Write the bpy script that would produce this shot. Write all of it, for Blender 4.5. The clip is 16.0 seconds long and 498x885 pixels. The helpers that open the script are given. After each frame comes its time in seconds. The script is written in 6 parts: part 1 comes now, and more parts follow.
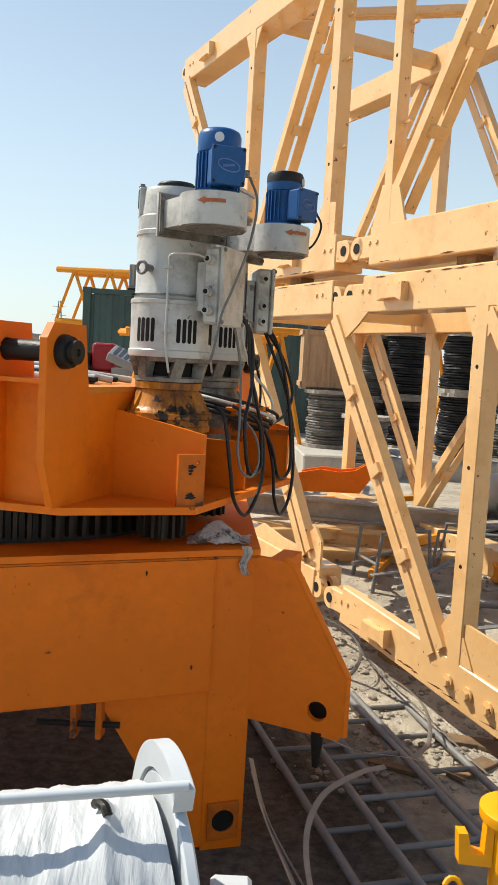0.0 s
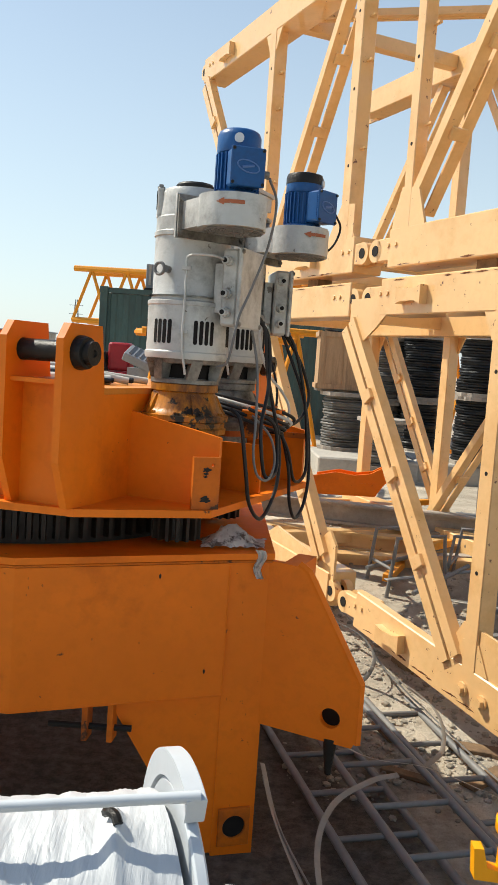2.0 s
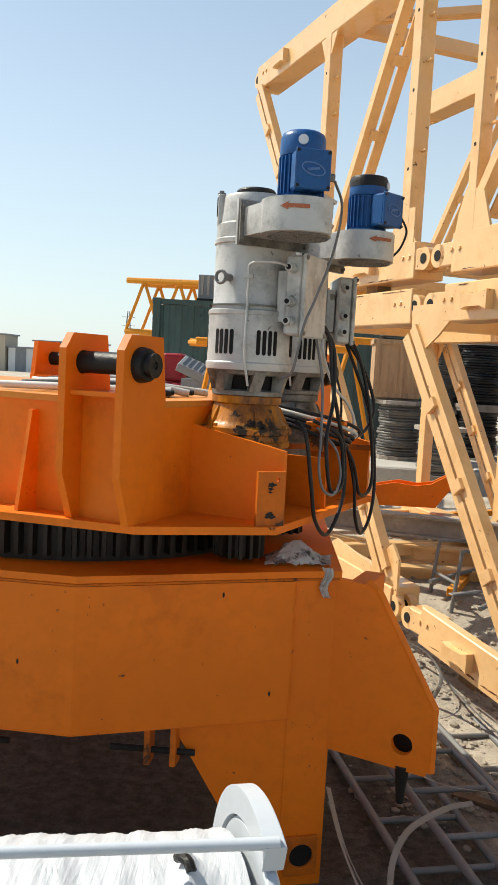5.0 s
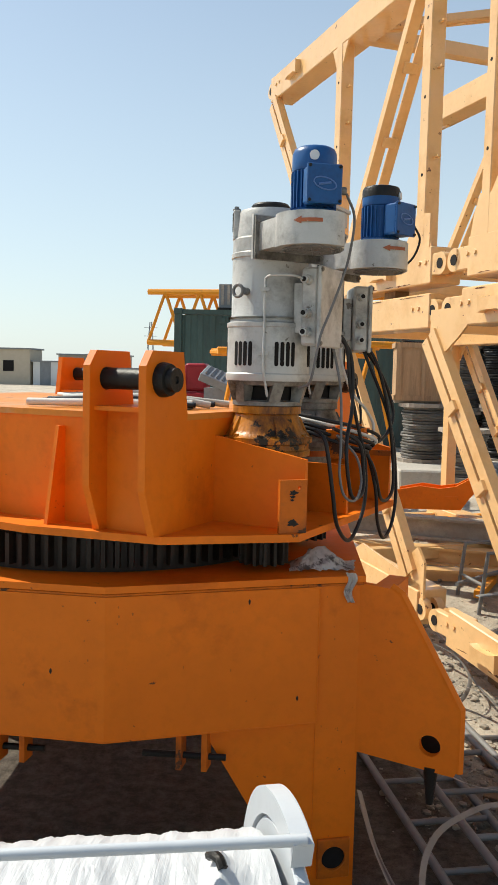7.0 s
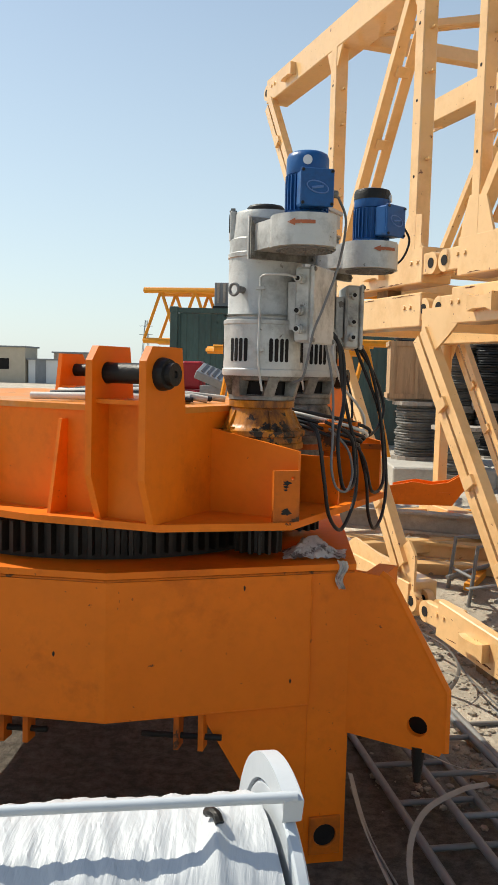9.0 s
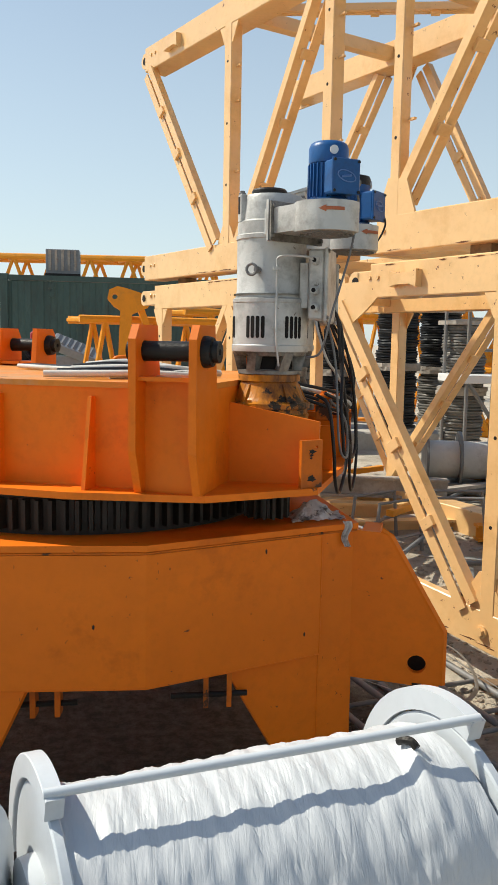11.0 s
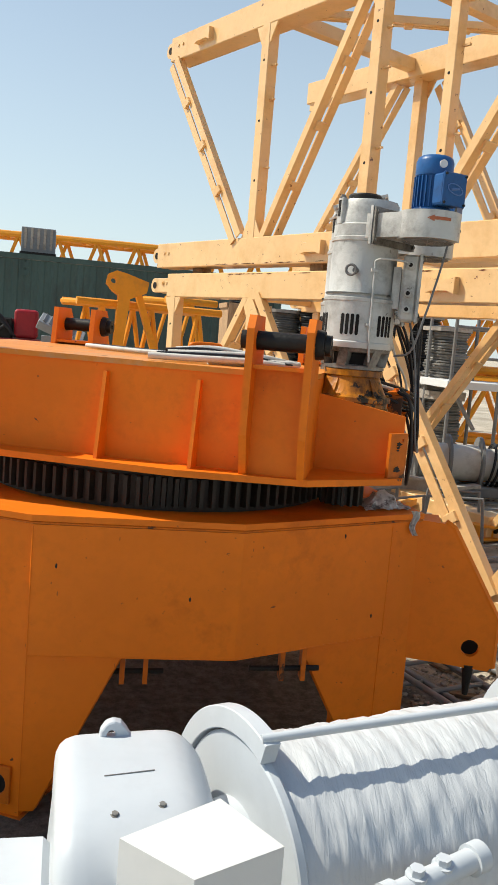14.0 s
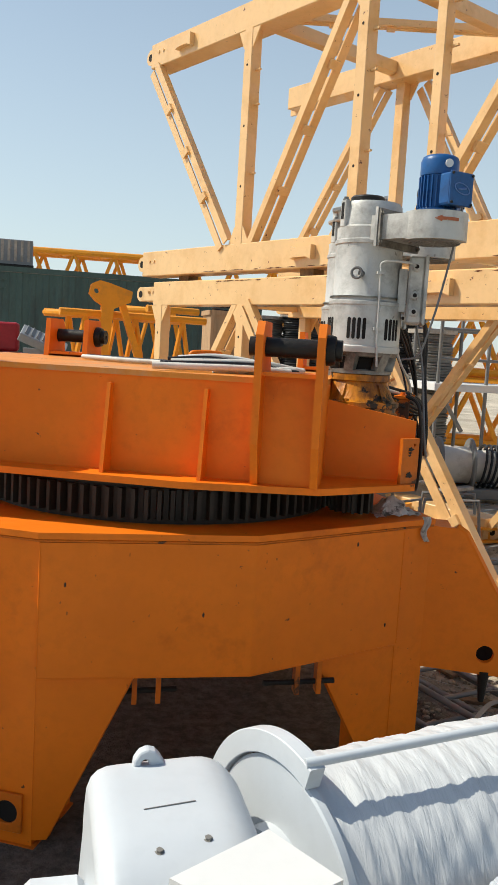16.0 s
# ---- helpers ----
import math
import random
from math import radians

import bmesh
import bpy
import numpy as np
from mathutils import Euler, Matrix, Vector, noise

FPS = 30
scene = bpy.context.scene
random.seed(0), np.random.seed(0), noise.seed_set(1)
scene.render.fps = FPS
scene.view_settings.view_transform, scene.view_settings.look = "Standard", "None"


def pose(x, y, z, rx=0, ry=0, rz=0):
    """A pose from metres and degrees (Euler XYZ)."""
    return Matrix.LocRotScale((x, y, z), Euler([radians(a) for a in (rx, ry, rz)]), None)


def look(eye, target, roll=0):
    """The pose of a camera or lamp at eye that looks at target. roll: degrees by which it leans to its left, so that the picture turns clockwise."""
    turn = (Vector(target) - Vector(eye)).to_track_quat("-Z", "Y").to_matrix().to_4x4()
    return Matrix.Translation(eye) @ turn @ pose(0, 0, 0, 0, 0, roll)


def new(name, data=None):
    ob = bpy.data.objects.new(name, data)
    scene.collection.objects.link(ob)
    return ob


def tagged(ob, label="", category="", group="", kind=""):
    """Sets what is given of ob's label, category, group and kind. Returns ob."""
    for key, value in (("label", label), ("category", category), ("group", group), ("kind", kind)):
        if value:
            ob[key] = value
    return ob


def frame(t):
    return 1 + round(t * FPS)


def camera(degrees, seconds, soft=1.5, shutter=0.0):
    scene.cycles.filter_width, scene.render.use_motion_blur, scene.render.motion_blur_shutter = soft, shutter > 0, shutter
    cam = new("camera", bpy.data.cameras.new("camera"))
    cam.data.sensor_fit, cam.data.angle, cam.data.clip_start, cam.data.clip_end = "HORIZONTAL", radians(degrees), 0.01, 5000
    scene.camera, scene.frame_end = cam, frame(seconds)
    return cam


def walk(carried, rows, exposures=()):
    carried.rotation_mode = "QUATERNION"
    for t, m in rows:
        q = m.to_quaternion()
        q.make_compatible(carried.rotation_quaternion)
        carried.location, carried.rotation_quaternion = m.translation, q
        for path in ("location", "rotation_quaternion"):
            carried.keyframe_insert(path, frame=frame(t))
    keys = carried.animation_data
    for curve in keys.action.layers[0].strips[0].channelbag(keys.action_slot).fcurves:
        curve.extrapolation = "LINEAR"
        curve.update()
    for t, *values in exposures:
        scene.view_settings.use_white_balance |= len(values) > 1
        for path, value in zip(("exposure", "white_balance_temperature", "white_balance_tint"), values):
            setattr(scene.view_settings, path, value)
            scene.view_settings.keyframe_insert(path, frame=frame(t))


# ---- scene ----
cam = camera(32.90, 16.0, 1.0)
PATH = [
    (0.0, (0.0571, -0.1358, 1.7609), (0.1058, 2.8500, 1.4733), 3.271),
    (0.5, (0.0526, -0.1391, 1.7589), (0.0814, 2.8463, 1.4645), 2.919),
    (1.0, (0.0479, -0.1422, 1.7600), (0.0446, 2.8435, 1.4668), 2.717),
    (1.5, (0.0507, -0.1380, 1.7584), (0.0389, 2.8474, 1.4629), 2.817),
    (2.0, (0.0518, -0.1119, 1.7673), (0.0491, 2.8742, 1.4786), 3.922),
    (2.5, (0.0286, -0.0160, 1.7746), (0.0213, 2.9707, 1.4924), 4.124),
    (3.0, (-0.0015, 0.0073, 1.7714), (-0.0063, 2.9939, 1.4881), 4.297),
    (3.5, (0.0001, 0.0000, 1.7701), (0.0001, 2.9869, 1.4899), 4.273),
    (4.0, (-0.0003, -0.0220, 1.7778), (-0.0006, 2.9661, 1.5102), 3.954),
    (4.5, (-0.0045, -0.0224, 1.7739), (-0.0736, 2.9654, 1.5124), 3.713),
    (5.0, (0.0055, -0.0107, 1.7692), (-0.1812, 2.9715, 1.5012), 3.139),
    (7.5, (0.0219, -0.1026, 1.7856), (-0.2554, 2.8747, 1.5434), 1.348),
    (8.0, (0.0192, -0.1456, 1.7835), (-0.2656, 2.8312, 1.5430), 1.530),
    (8.5, (0.0206, -0.1703, 1.7680), (-0.3229, 2.7992, 1.5151), 1.980),
    (9.0, (0.0321, -0.1805, 1.7724), (-0.2272, 2.7977, 1.5211), 1.514),
    (11.5, (-0.9837, -0.3376, 1.7900), (-0.3584, 2.5733, 1.4218), 1.861),
    (12.0, (-1.1684, -0.2533, 1.7570), (-0.4249, 2.6301, 1.3924), 2.626),
    (12.5, (-1.2111, -0.3487, 1.7566), (-0.5102, 2.5448, 1.3871), 2.935),
    (13.0, (-1.2063, -0.4542, 1.7590), (-0.5791, 2.4553, 1.3829), 2.791),
    (13.5, (-1.2677, -0.4323, 1.7598), (-0.6350, 2.4773, 1.3936), 3.891),
    (14.0, (-1.3101, -0.3925, 1.7606), (-0.6555, 2.5121, 1.3941), 4.786),
    (14.5, (-1.3367, -0.3821, 1.7658), (-0.6585, 2.5180, 1.4061), 5.612),
    (15.0, (-1.3522, -0.3651, 1.7684), (-0.6500, 2.5303, 1.4166), 6.177),
    (15.5, (-1.3784, -0.3312, 1.7656), (-0.6529, 2.5597, 1.4250), 6.079),
    (16.0, (-1.3998, -0.2953, 1.7528), (-0.6736, 2.5959, 1.4158), 3.375),
]
walk(cam, [(t, look(e, g, r)) for t, e, g, r in PATH], exposures=[(0.0, 0.27, 6550, 5), (5.0, 0.25, 6550, 5), (9.0, 0.15, 6550, 5), (12.0, 0.15, 6550, 5), (13.5, 0.19, 6550, 5), (16.0, 0.08, 6550, 5)])

# ---- light ----
SUN = Vector((-0.60, 0.27, 0.75)).normalized()
world = bpy.data.worlds.new("sky")
scene.world = world
world.use_nodes = True
_nt = world.node_tree
_sky = _nt.nodes.new("ShaderNodeTexSky")
_sky.sky_type = 'NISHITA'
_sky.sun_disc = False
_sky.sun_elevation = math.asin(SUN.z)
_sky.sun_rotation = math.atan2(SUN.x, SUN.y)
_sky.dust_density = 0.8
_sky.air_density = 1.0
_sky.ozone_density = 1.2
_bg = _nt.nodes["Background"]
_bg.inputs["Strength"].default_value = 0.125
_haze = _nt.nodes.new("ShaderNodeMix")
_haze.data_type = 'RGBA'
_haze.inputs[7].default_value = (5.5, 6.2, 6.6, 1)
# dusty air: thick at the horizon, clear overhead
_sep = _nt.nodes.new("ShaderNodeSeparateXYZ")
_nt.links.new(_nt.nodes.new("ShaderNodeTexCoord").outputs["Generated"], _sep.inputs[0])
_air = _nt.nodes.new("ShaderNodeMapRange")
_air.inputs["From Max"].default_value = 0.66
_air.inputs["To Min"].default_value = 0.72
_air.inputs["To Max"].default_value = 0.0
_nt.links.new(_sep.outputs[2], _air.inputs["Value"])
_nt.links.new(_air.outputs[0], _haze.inputs[0])
_nt.links.new(_sky.outputs[0], _haze.inputs[6])
_nt.links.new(_haze.outputs[2], _bg.inputs["Color"])
_sl = bpy.data.lights.new("sun", 'SUN')
_sl.energy = 5.0
_sl.angle = radians(0.53)
_sl.color = (1.0, 0.93, 0.82)
sun = new("sun", _sl)
sun.matrix_world = look(tuple(SUN * 30), (0, 0, 0))


# ---- materials ----
def _mix(nt, fac, c1, c2):
    m = nt.nodes.new("ShaderNodeMix")
    m.data_type = 'RGBA'
    nt.links.new(fac, m.inputs[0])
    for sock, c in ((m.inputs[6], c1), (m.inputs[7], c2)):
        if isinstance(c, tuple):
            sock.default_value = (*c, 1)
        else:
            nt.links.new(c, sock)
    return m.outputs[2]


def _noise(nt, co, scale, detail=4.0, rough=0.6, stretch=None):
    if stretch:
        mp = nt.nodes.new("ShaderNodeMapping")
        mp.inputs["Scale"].default_value = stretch
        nt.links.new(co, mp.inputs[0])
        co = mp.outputs[0]
    n = nt.nodes.new("ShaderNodeTexNoise")
    n.inputs["Scale"].default_value = scale
    n.inputs["Detail"].default_value = detail
    n.inputs["Roughness"].default_value = rough
    nt.links.new(co, n.inputs["Vector"])
    return n.outputs["Fac"]


def _ramp(nt, fac, lo, hi):
    r = nt.nodes.new("ShaderNodeMapRange")
    r.inputs["From Min"].default_value = lo
    r.inputs["From Max"].default_value = hi
    nt.links.new(fac, r.inputs["Value"])
    return r.outputs[0]


def surface(name, base, rough=0.5, metal=0.0, vary=0.12, chips=None, chip_at=0.68, chip_scale=14.0, grime=None,
            grime_at=(0.5, 0.75), grime_scale=3.0, bump=0.15, bump_scale=60.0, coat=0.0, stretch=None, spread=0.0, spec=0.28):
    """Worn surface: base colour with broad variation, grime patches, chips down to another colour, and fine relief."""
    mat = bpy.data.materials.new(name)
    mat.use_nodes = True
    nt = mat.node_tree
    b = nt.nodes["Principled BSDF"]
    co = nt.nodes.new("ShaderNodeTexCoord").outputs["Object"]
    dark = tuple(max(0.0, c * (1 - vary)) for c in base)
    light = tuple(min(1.0, c * (1 + vary)) for c in base)
    col = _mix(nt, _ramp(nt, _noise(nt, co, 2.3, 5, 0.6, stretch), 0.3, 0.7), dark, light)
    col = _mix(nt, _ramp(nt, _noise(nt, co, 23.0, 3, 0.6, stretch), 0.45, 0.8), col, dark)
    if grime:
        col = _mix(nt, _ramp(nt, _noise(nt, co, grime_scale, 6, 0.7, stretch), *grime_at), col, grime)
    rg = nt.nodes.new("ShaderNodeMapRange")
    rg.inputs["To Min"].default_value = max(0.05, rough - 0.12)
    rg.inputs["To Max"].default_value = min(1.0, rough + 0.15)
    nt.links.new(_noise(nt, co, 9.0, 4), rg.inputs["Value"])
    nt.links.new(rg.outputs[0], b.inputs["Roughness"])
    if chips:
        mask = _ramp(nt, _noise(nt, co, chip_scale, 6, 0.65), chip_at, chip_at + 0.025)
        col = _mix(nt, mask, col, chips)
    if spread:
        oi = nt.nodes.new("ShaderNodeObjectInfo")
        hv = nt.nodes.new("ShaderNodeHueSaturation")
        mr = nt.nodes.new("ShaderNodeMapRange")
        mr.inputs["To Min"].default_value = 1 - spread
        mr.inputs["To Max"].default_value = 1 + spread
        nt.links.new(oi.outputs["Random"], mr.inputs["Value"])
        nt.links.new(mr.outputs[0], hv.inputs["Value"])
        nt.links.new(col, hv.inputs["Color"])
        col = hv.outputs[0]
    nt.links.new(col, b.inputs["Base Color"])
    b.inputs["Metallic"].default_value = metal
    b.inputs["Specular IOR Level"].default_value = spec
    b.inputs["Coat Weight"].default_value = coat
    if bump:
        bp = nt.nodes.new("ShaderNodeBump")
        bp.inputs["Strength"].default_value = bump
        bp.inputs["Distance"].default_value = 0.01
        nt.links.new(_noise(nt, co, bump_scale, 5, 0.6, stretch), bp.inputs["Height"])
        nt.links.new(bp.outputs[0], b.inputs["Normal"])
    return mat


RUST = (0.10, 0.035, 0.014)
ORANGE = surface("orange_paint", (0.77, 0.172, 0.004), 0.5, vary=0.09, chips=RUST, chip_at=0.685, chip_scale=22, grime=(0.40, 0.075, 0.002),
                 grime_at=(0.58, 0.85), grime_scale=2.1, bump=0.06, bump_scale=25)
ORANGE_DARK = surface("orange_worn_paint", (0.60, 0.135, 0.005), 0.5, vary=0.12, chips=(0.07, 0.03, 0.015), chip_at=0.60, chip_scale=8,
                      grime=(0.24, 0.065, 0.012), grime_at=(0.45, 0.7), grime_scale=4, bump=0.15)
CREAM = surface("mast_yellow_paint", (0.77, 0.48, 0.208), 0.36, vary=0.07, chips=(0.17, 0.06, 0.02), chip_at=0.66, chip_scale=22,
                grime=(0.62, 0.34, 0.11), grime_at=(0.50, 0.76), bump=0.06, bump_scale=25, spec=0.5, coat=0.5)
YELLOW = surface("jib_yellow_paint", (0.76, 0.29, 0.018), 0.45, vary=0.08, grime=(0.45, 0.2, 0.04), grime_at=(0.55, 0.8))
GEARBOX = surface("gearbox_orange_oily", (0.52, 0.185, 0.012), 0.36, vary=0.18, chips=(0.022, 0.017, 0.012), chip_at=0.565, chip_scale=7,
                  grime=(0.13, 0.045, 0.012), grime_at=(0.44, 0.62), grime_scale=5, bump=0.3, bump_scale=30, stretch=(1.6, 1.6, 0.55))
SILVER = surface("silver_motor_paint", (0.53, 0.525, 0.50), 0.42, metal=0.15, vary=0.12, chips=(0.16, 0.14, 0.12), chip_at=0.66, chip_scale=16,
                 grime=(0.15, 0.14, 0.125), grime_at=(0.47, 0.74), grime_scale=5, bump=0.2, bump_scale=45)
SILVER_DARK = surface("dirty_cast_aluminium", (0.28, 0.26, 0.23), 0.5, metal=0.3, vary=0.25, grime=(0.04, 0.035, 0.03), grime_at=(0.4, 0.65), grime_scale=8, bump=0.3)
BLUE = surface("blue_motor_paint", (0.016, 0.088, 0.26), 0.33, vary=0.15, chips=(0.10, 0.15, 0.26), chip_at=0.70, grime=(0.02, 0.05, 0.14),
               grime_at=(0.5, 0.75), grime_scale=8, bump=0.12)
BLUE_LIGHT = surface("blue_raised_mark", (0.10, 0.19, 0.42), 0.4, vary=0.1)
ARROWRED = surface("faded_red_arrow", (0.42, 0.13, 0.06), 0.6, vary=0.25, chips=(0.5, 0.45, 0.4), chip_at=0.62, chip_scale=60)
BLACK = surface("black_greasy_steel", (0.022, 0.02, 0.018), 0.42, metal=0.3, vary=0.4, bump=0.3)
GEARMAT = surface("greased_gear_steel", (0.022, 0.017, 0.013), 0.45, metal=0.0, vary=0.4, grime=(0.012, 0.01, 0.008), bump=0.3)
# near-black colour standing in for the shade inside holes, slots and windows
HOLE = surface("painted_dark_inside", (0.012, 0.010, 0.009), 0.8, vary=0.2)
CABLE = surface("black_rubber_cable", (0.018, 0.018, 0.02), 0.42, vary=0.2, bump=0.1)
CABLE_GREY = surface("grey_cable", (0.17, 0.17, 0.17), 0.5, vary=0.15)
PALEPIPE = surface("pale_conduit", (0.62, 0.60, 0.55), 0.45, vary=0.12, grime=(0.3, 0.27, 0.22))
WINCH = surface("pale_grey_winch_paint", (0.53, 0.56, 0.59), 0.36, vary=0.05, grime=(0.33, 0.35, 0.37), grime_at=(0.62, 0.9), grime_scale=5, bump=0.05, bump_scale=30)
WHITE = surface("fresh_white_paint", (0.66, 0.66, 0.65), 0.4, vary=0.03, bump=0.03)
GALV = surface("galvanised_tube", (0.20, 0.197, 0.193), 0.5, metal=0.2, vary=0.18, grime=(0.2, 0.19, 0.17), grime_at=(0.5, 0.75), bump=0.1)
STEEL = surface("plain_steel_strip", (0.25, 0.245, 0.23), 0.4, metal=0.3, vary=0.15, grime=(0.25, 0.22, 0.18))
RAG = surface("dirty_grey_rag", (0.80, 0.79, 0.76), 0.95, vary=0.22, grime=(0.22, 0.19, 0.17), grime_at=(0.50, 0.60), grime_scale=22, bump=0.5, bump_scale=140)
WOOD = surface("pale_crate_wood", (0.46, 0.29, 0.16), 0.7, vary=0.16, grime=(0.27, 0.17, 0.10), stretch=(9, 9, 0.7), bump=0.3)
OLDWOOD = surface("grey_weathered_wood", (0.38, 0.335, 0.285), 0.85, vary=0.25, grime=(0.20, 0.17, 0.14), bump=0.5)
ROPE = surface("wound_steel_rope", (0.17, 0.16, 0.145), 0.55, metal=0.35, vary=0.3, bump=0.3)
BLACKWRAP = surface("black_rope_winding", (0.018, 0.018, 0.019), 0.45, vary=0.3, bump=0.3)
CONCRETE = surface("old_concrete", (0.44, 0.41, 0.36), 0.9, vary=0.12, grime=(0.28, 0.25, 0.21), bump=0.5)
GREEN = surface("dark_green_container_paint", (0.060, 0.100, 0.090), 0.55, vary=0.15, chips=(0.10, 0.05, 0.03), chip_at=0.74, grime=(0.05, 0.06, 0.055), stretch=(1, 1, 0.3), bump=0.1)
GREYBOX = surface("grey_sheet", (0.23, 0.24, 0.25), 0.55, vary=0.15)
RED = surface("red_engine_cover", (0.33, 0.018, 0.024), 0.35, vary=0.15)
RUSTY = surface("flaking_rust", (0.15, 0.055, 0.022), 0.85, vary=0.3, bump=0.4)
STONE = surface("dusty_stones", (0.36, 0.315, 0.25), 0.9, vary=0.25, grime=(0.13, 0.11, 0.085), bump=0.5)
BEIGE = surface("beige_cabin_panel", (0.50, 0.43, 0.33), 0.7, vary=0.06)
TIMBER = surface("old_timber", (0.24, 0.15, 0.08), 0.85, vary=0.3, grime=(0.1, 0.07, 0.05), bump=0.5)
YELLOWPIPE = surface("bright_yellow_paint", (0.80, 0.34, 0.004), 0.35, vary=0.05, bump=0.05)
WARM = surface("dusty_orange_plate", (0.66, 0.23, 0.03), 0.5, vary=0.12, grime=(0.45, 0.3, 0.17), grime_at=(0.5, 0.75), chips=RUST, chip_at=0.66)


def wrap_material():
    """White plastic film pulled over the rope drum: slightly glossy, creased along slanting folds."""
    mat = surface("white_plastic_wrap", (0.53, 0.545, 0.56), 0.42, vary=0.03, bump=0)
    nt = mat.node_tree
    b = nt.nodes["Principled BSDF"]
    co = nt.nodes.new("ShaderNodeTexCoord").outputs["Object"]
    mp = nt.nodes.new("ShaderNodeMapping")
    mp.inputs["Rotation"].default_value = (0, 0, radians(20))
    mp.inputs["Scale"].default_value = (75, 9, 13)
    nt.links.new(co, mp.inputs[0])
    n = nt.nodes.new("ShaderNodeTexNoise")
    n.inputs["Scale"].default_value = 1.0
    n.inputs["Detail"].default_value = 6
    n.inputs["Distortion"].default_value = 0.6
    nt.links.new(mp.outputs[0], n.inputs["Vector"])
    bp = nt.nodes.new("ShaderNodeBump")
    bp.inputs["Strength"].default_value = 0.38
    bp.inputs["Distance"].default_value = 0.010
    nt.links.new(n.outputs["Fac"], bp.inputs["Height"])
    nt.links.new(bp.outputs[0], b.inputs["Normal"])
    return mat


WRAP = wrap_material()


def ground_material():
    mat = bpy.data.materials.new("dusty_yard_earth")
    mat.use_nodes = True
    nt = mat.node_tree
    b = nt.nodes["Principled BSDF"]
    co = nt.nodes.new("ShaderNodeTexCoord").outputs["Object"]
    col = _mix(nt, _ramp(nt, _noise(nt, co, 1.1, 6, 0.65), 0.35, 0.65), (0.33, 0.28, 0.215), (0.60, 0.525, 0.415))
    col = _mix(nt, _ramp(nt, _noise(nt, co, 9.0, 6, 0.7), 0.54, 0.76), col, (0.19, 0.155, 0.115))
    col = _mix(nt, _ramp(nt, _noise(nt, co, 60.0, 3, 0.7), 0.60, 0.72), col, (0.56, 0.49, 0.39))
    # ground colour darkened round the crane base to stand in for the deep shade
    shade_spot = nt.nodes.new("ShaderNodeVectorMath")
    shade_spot.operation = 'DISTANCE'
    shade_spot.inputs[1].default_value = (-0.55, 2.85, 0.0)
    nt.links.new(co, shade_spot.inputs[0])
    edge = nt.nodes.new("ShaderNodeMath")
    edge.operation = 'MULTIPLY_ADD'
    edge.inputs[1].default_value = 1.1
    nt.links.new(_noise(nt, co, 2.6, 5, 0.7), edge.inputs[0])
    nt.links.new(shade_spot.outputs["Value"], edge.inputs[2])
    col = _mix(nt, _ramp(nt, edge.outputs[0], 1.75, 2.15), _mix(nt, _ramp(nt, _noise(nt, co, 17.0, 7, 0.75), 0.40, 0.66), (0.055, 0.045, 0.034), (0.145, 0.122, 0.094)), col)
    nt.links.new(col, b.inputs["Base Color"])
    b.inputs["Roughness"].default_value = 0.95
    bp = nt.nodes.new("ShaderNodeBump")
    bp.inputs["Strength"].default_value = 0.9
    bp.inputs["Distance"].default_value = 0.03
    nt.links.new(_noise(nt, co, 22.0, 9, 0.72), bp.inputs["Height"])
    nt.links.new(bp.outputs[0], b.inputs["Normal"])
    return mat


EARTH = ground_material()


# ---- builders ----
def V(*a):
    return Vector(a)


def thing(name, label, category, base=(0, 0, 0), group="", kind=""):
    ob = new(name)
    ob.empty_display_size = 0.1
    ob.matrix_basis = Matrix.Translation(base)
    return tagged(ob, label, category, group, kind)


def rooted(ob):
    m = ob.matrix_basis.copy()
    while ob.parent:
        m = ob.parent.matrix_basis @ ob.matrix_parent_inverse @ m
        ob = ob.parent
    return m


def mesh_of(name, bm, mat, bevel=0.0, smooth=False, steps=1):
    if bevel:
        sharp = [e for e in bm.edges if e.is_manifold and e.calc_face_angle(0) > 0.6]
        if sharp:
            bmesh.ops.bevel(bm, geom=sharp, offset=bevel, segments=steps, affect='EDGES', profile=0.5, clamp_overlap=True)
    bmesh.ops.recalc_face_normals(bm, faces=bm.faces)
    me = bpy.data.meshes.new(name)
    bm.to_mesh(me)
    bm.free()
    me.materials.append(mat)
    if smooth:
        me.polygons.foreach_set("use_smooth", [True] * len(me.polygons))
        me.set_sharp_from_angle(angle=radians(38))
    return me


def part(name, bm, mat, parent=None, label="", bevel=0.0, smooth=False, steps=1):
    """One mesh, given in the world's (or its thing's own) coordinates, under a thing or a part."""
    ob = new(name, mesh_of(name, bm, mat, bevel, smooth, steps))
    if parent is not None:
        ob.parent = parent
        ob.matrix_parent_inverse = rooted(parent).inverted()
    return tagged(ob, label)


def BM():
    return bmesh.new()


def box(bm, c, size, rz=0.0, m=None):
    mat = (m if m is not None else Matrix.Translation(c) @ Matrix.Rotation(rz, 4, 'Z')) @ Matrix.Diagonal((*size, 1))
    bmesh.ops.create_cube(bm, size=1.0, matrix=mat)
    return bm


def frame_of(p, q, up=(0, 0, 1)):
    p, q = Vector(p), Vector(q)
    z = (q - p).normalized()
    x = Vector(up).cross(z)
    if x.length < 1e-4:
        x = Vector((1, 0, 0)).cross(z)
    x.normalize()
    y = z.cross(x)
    return Matrix((x, y, z)).transposed().to_4x4(), (q - p).length


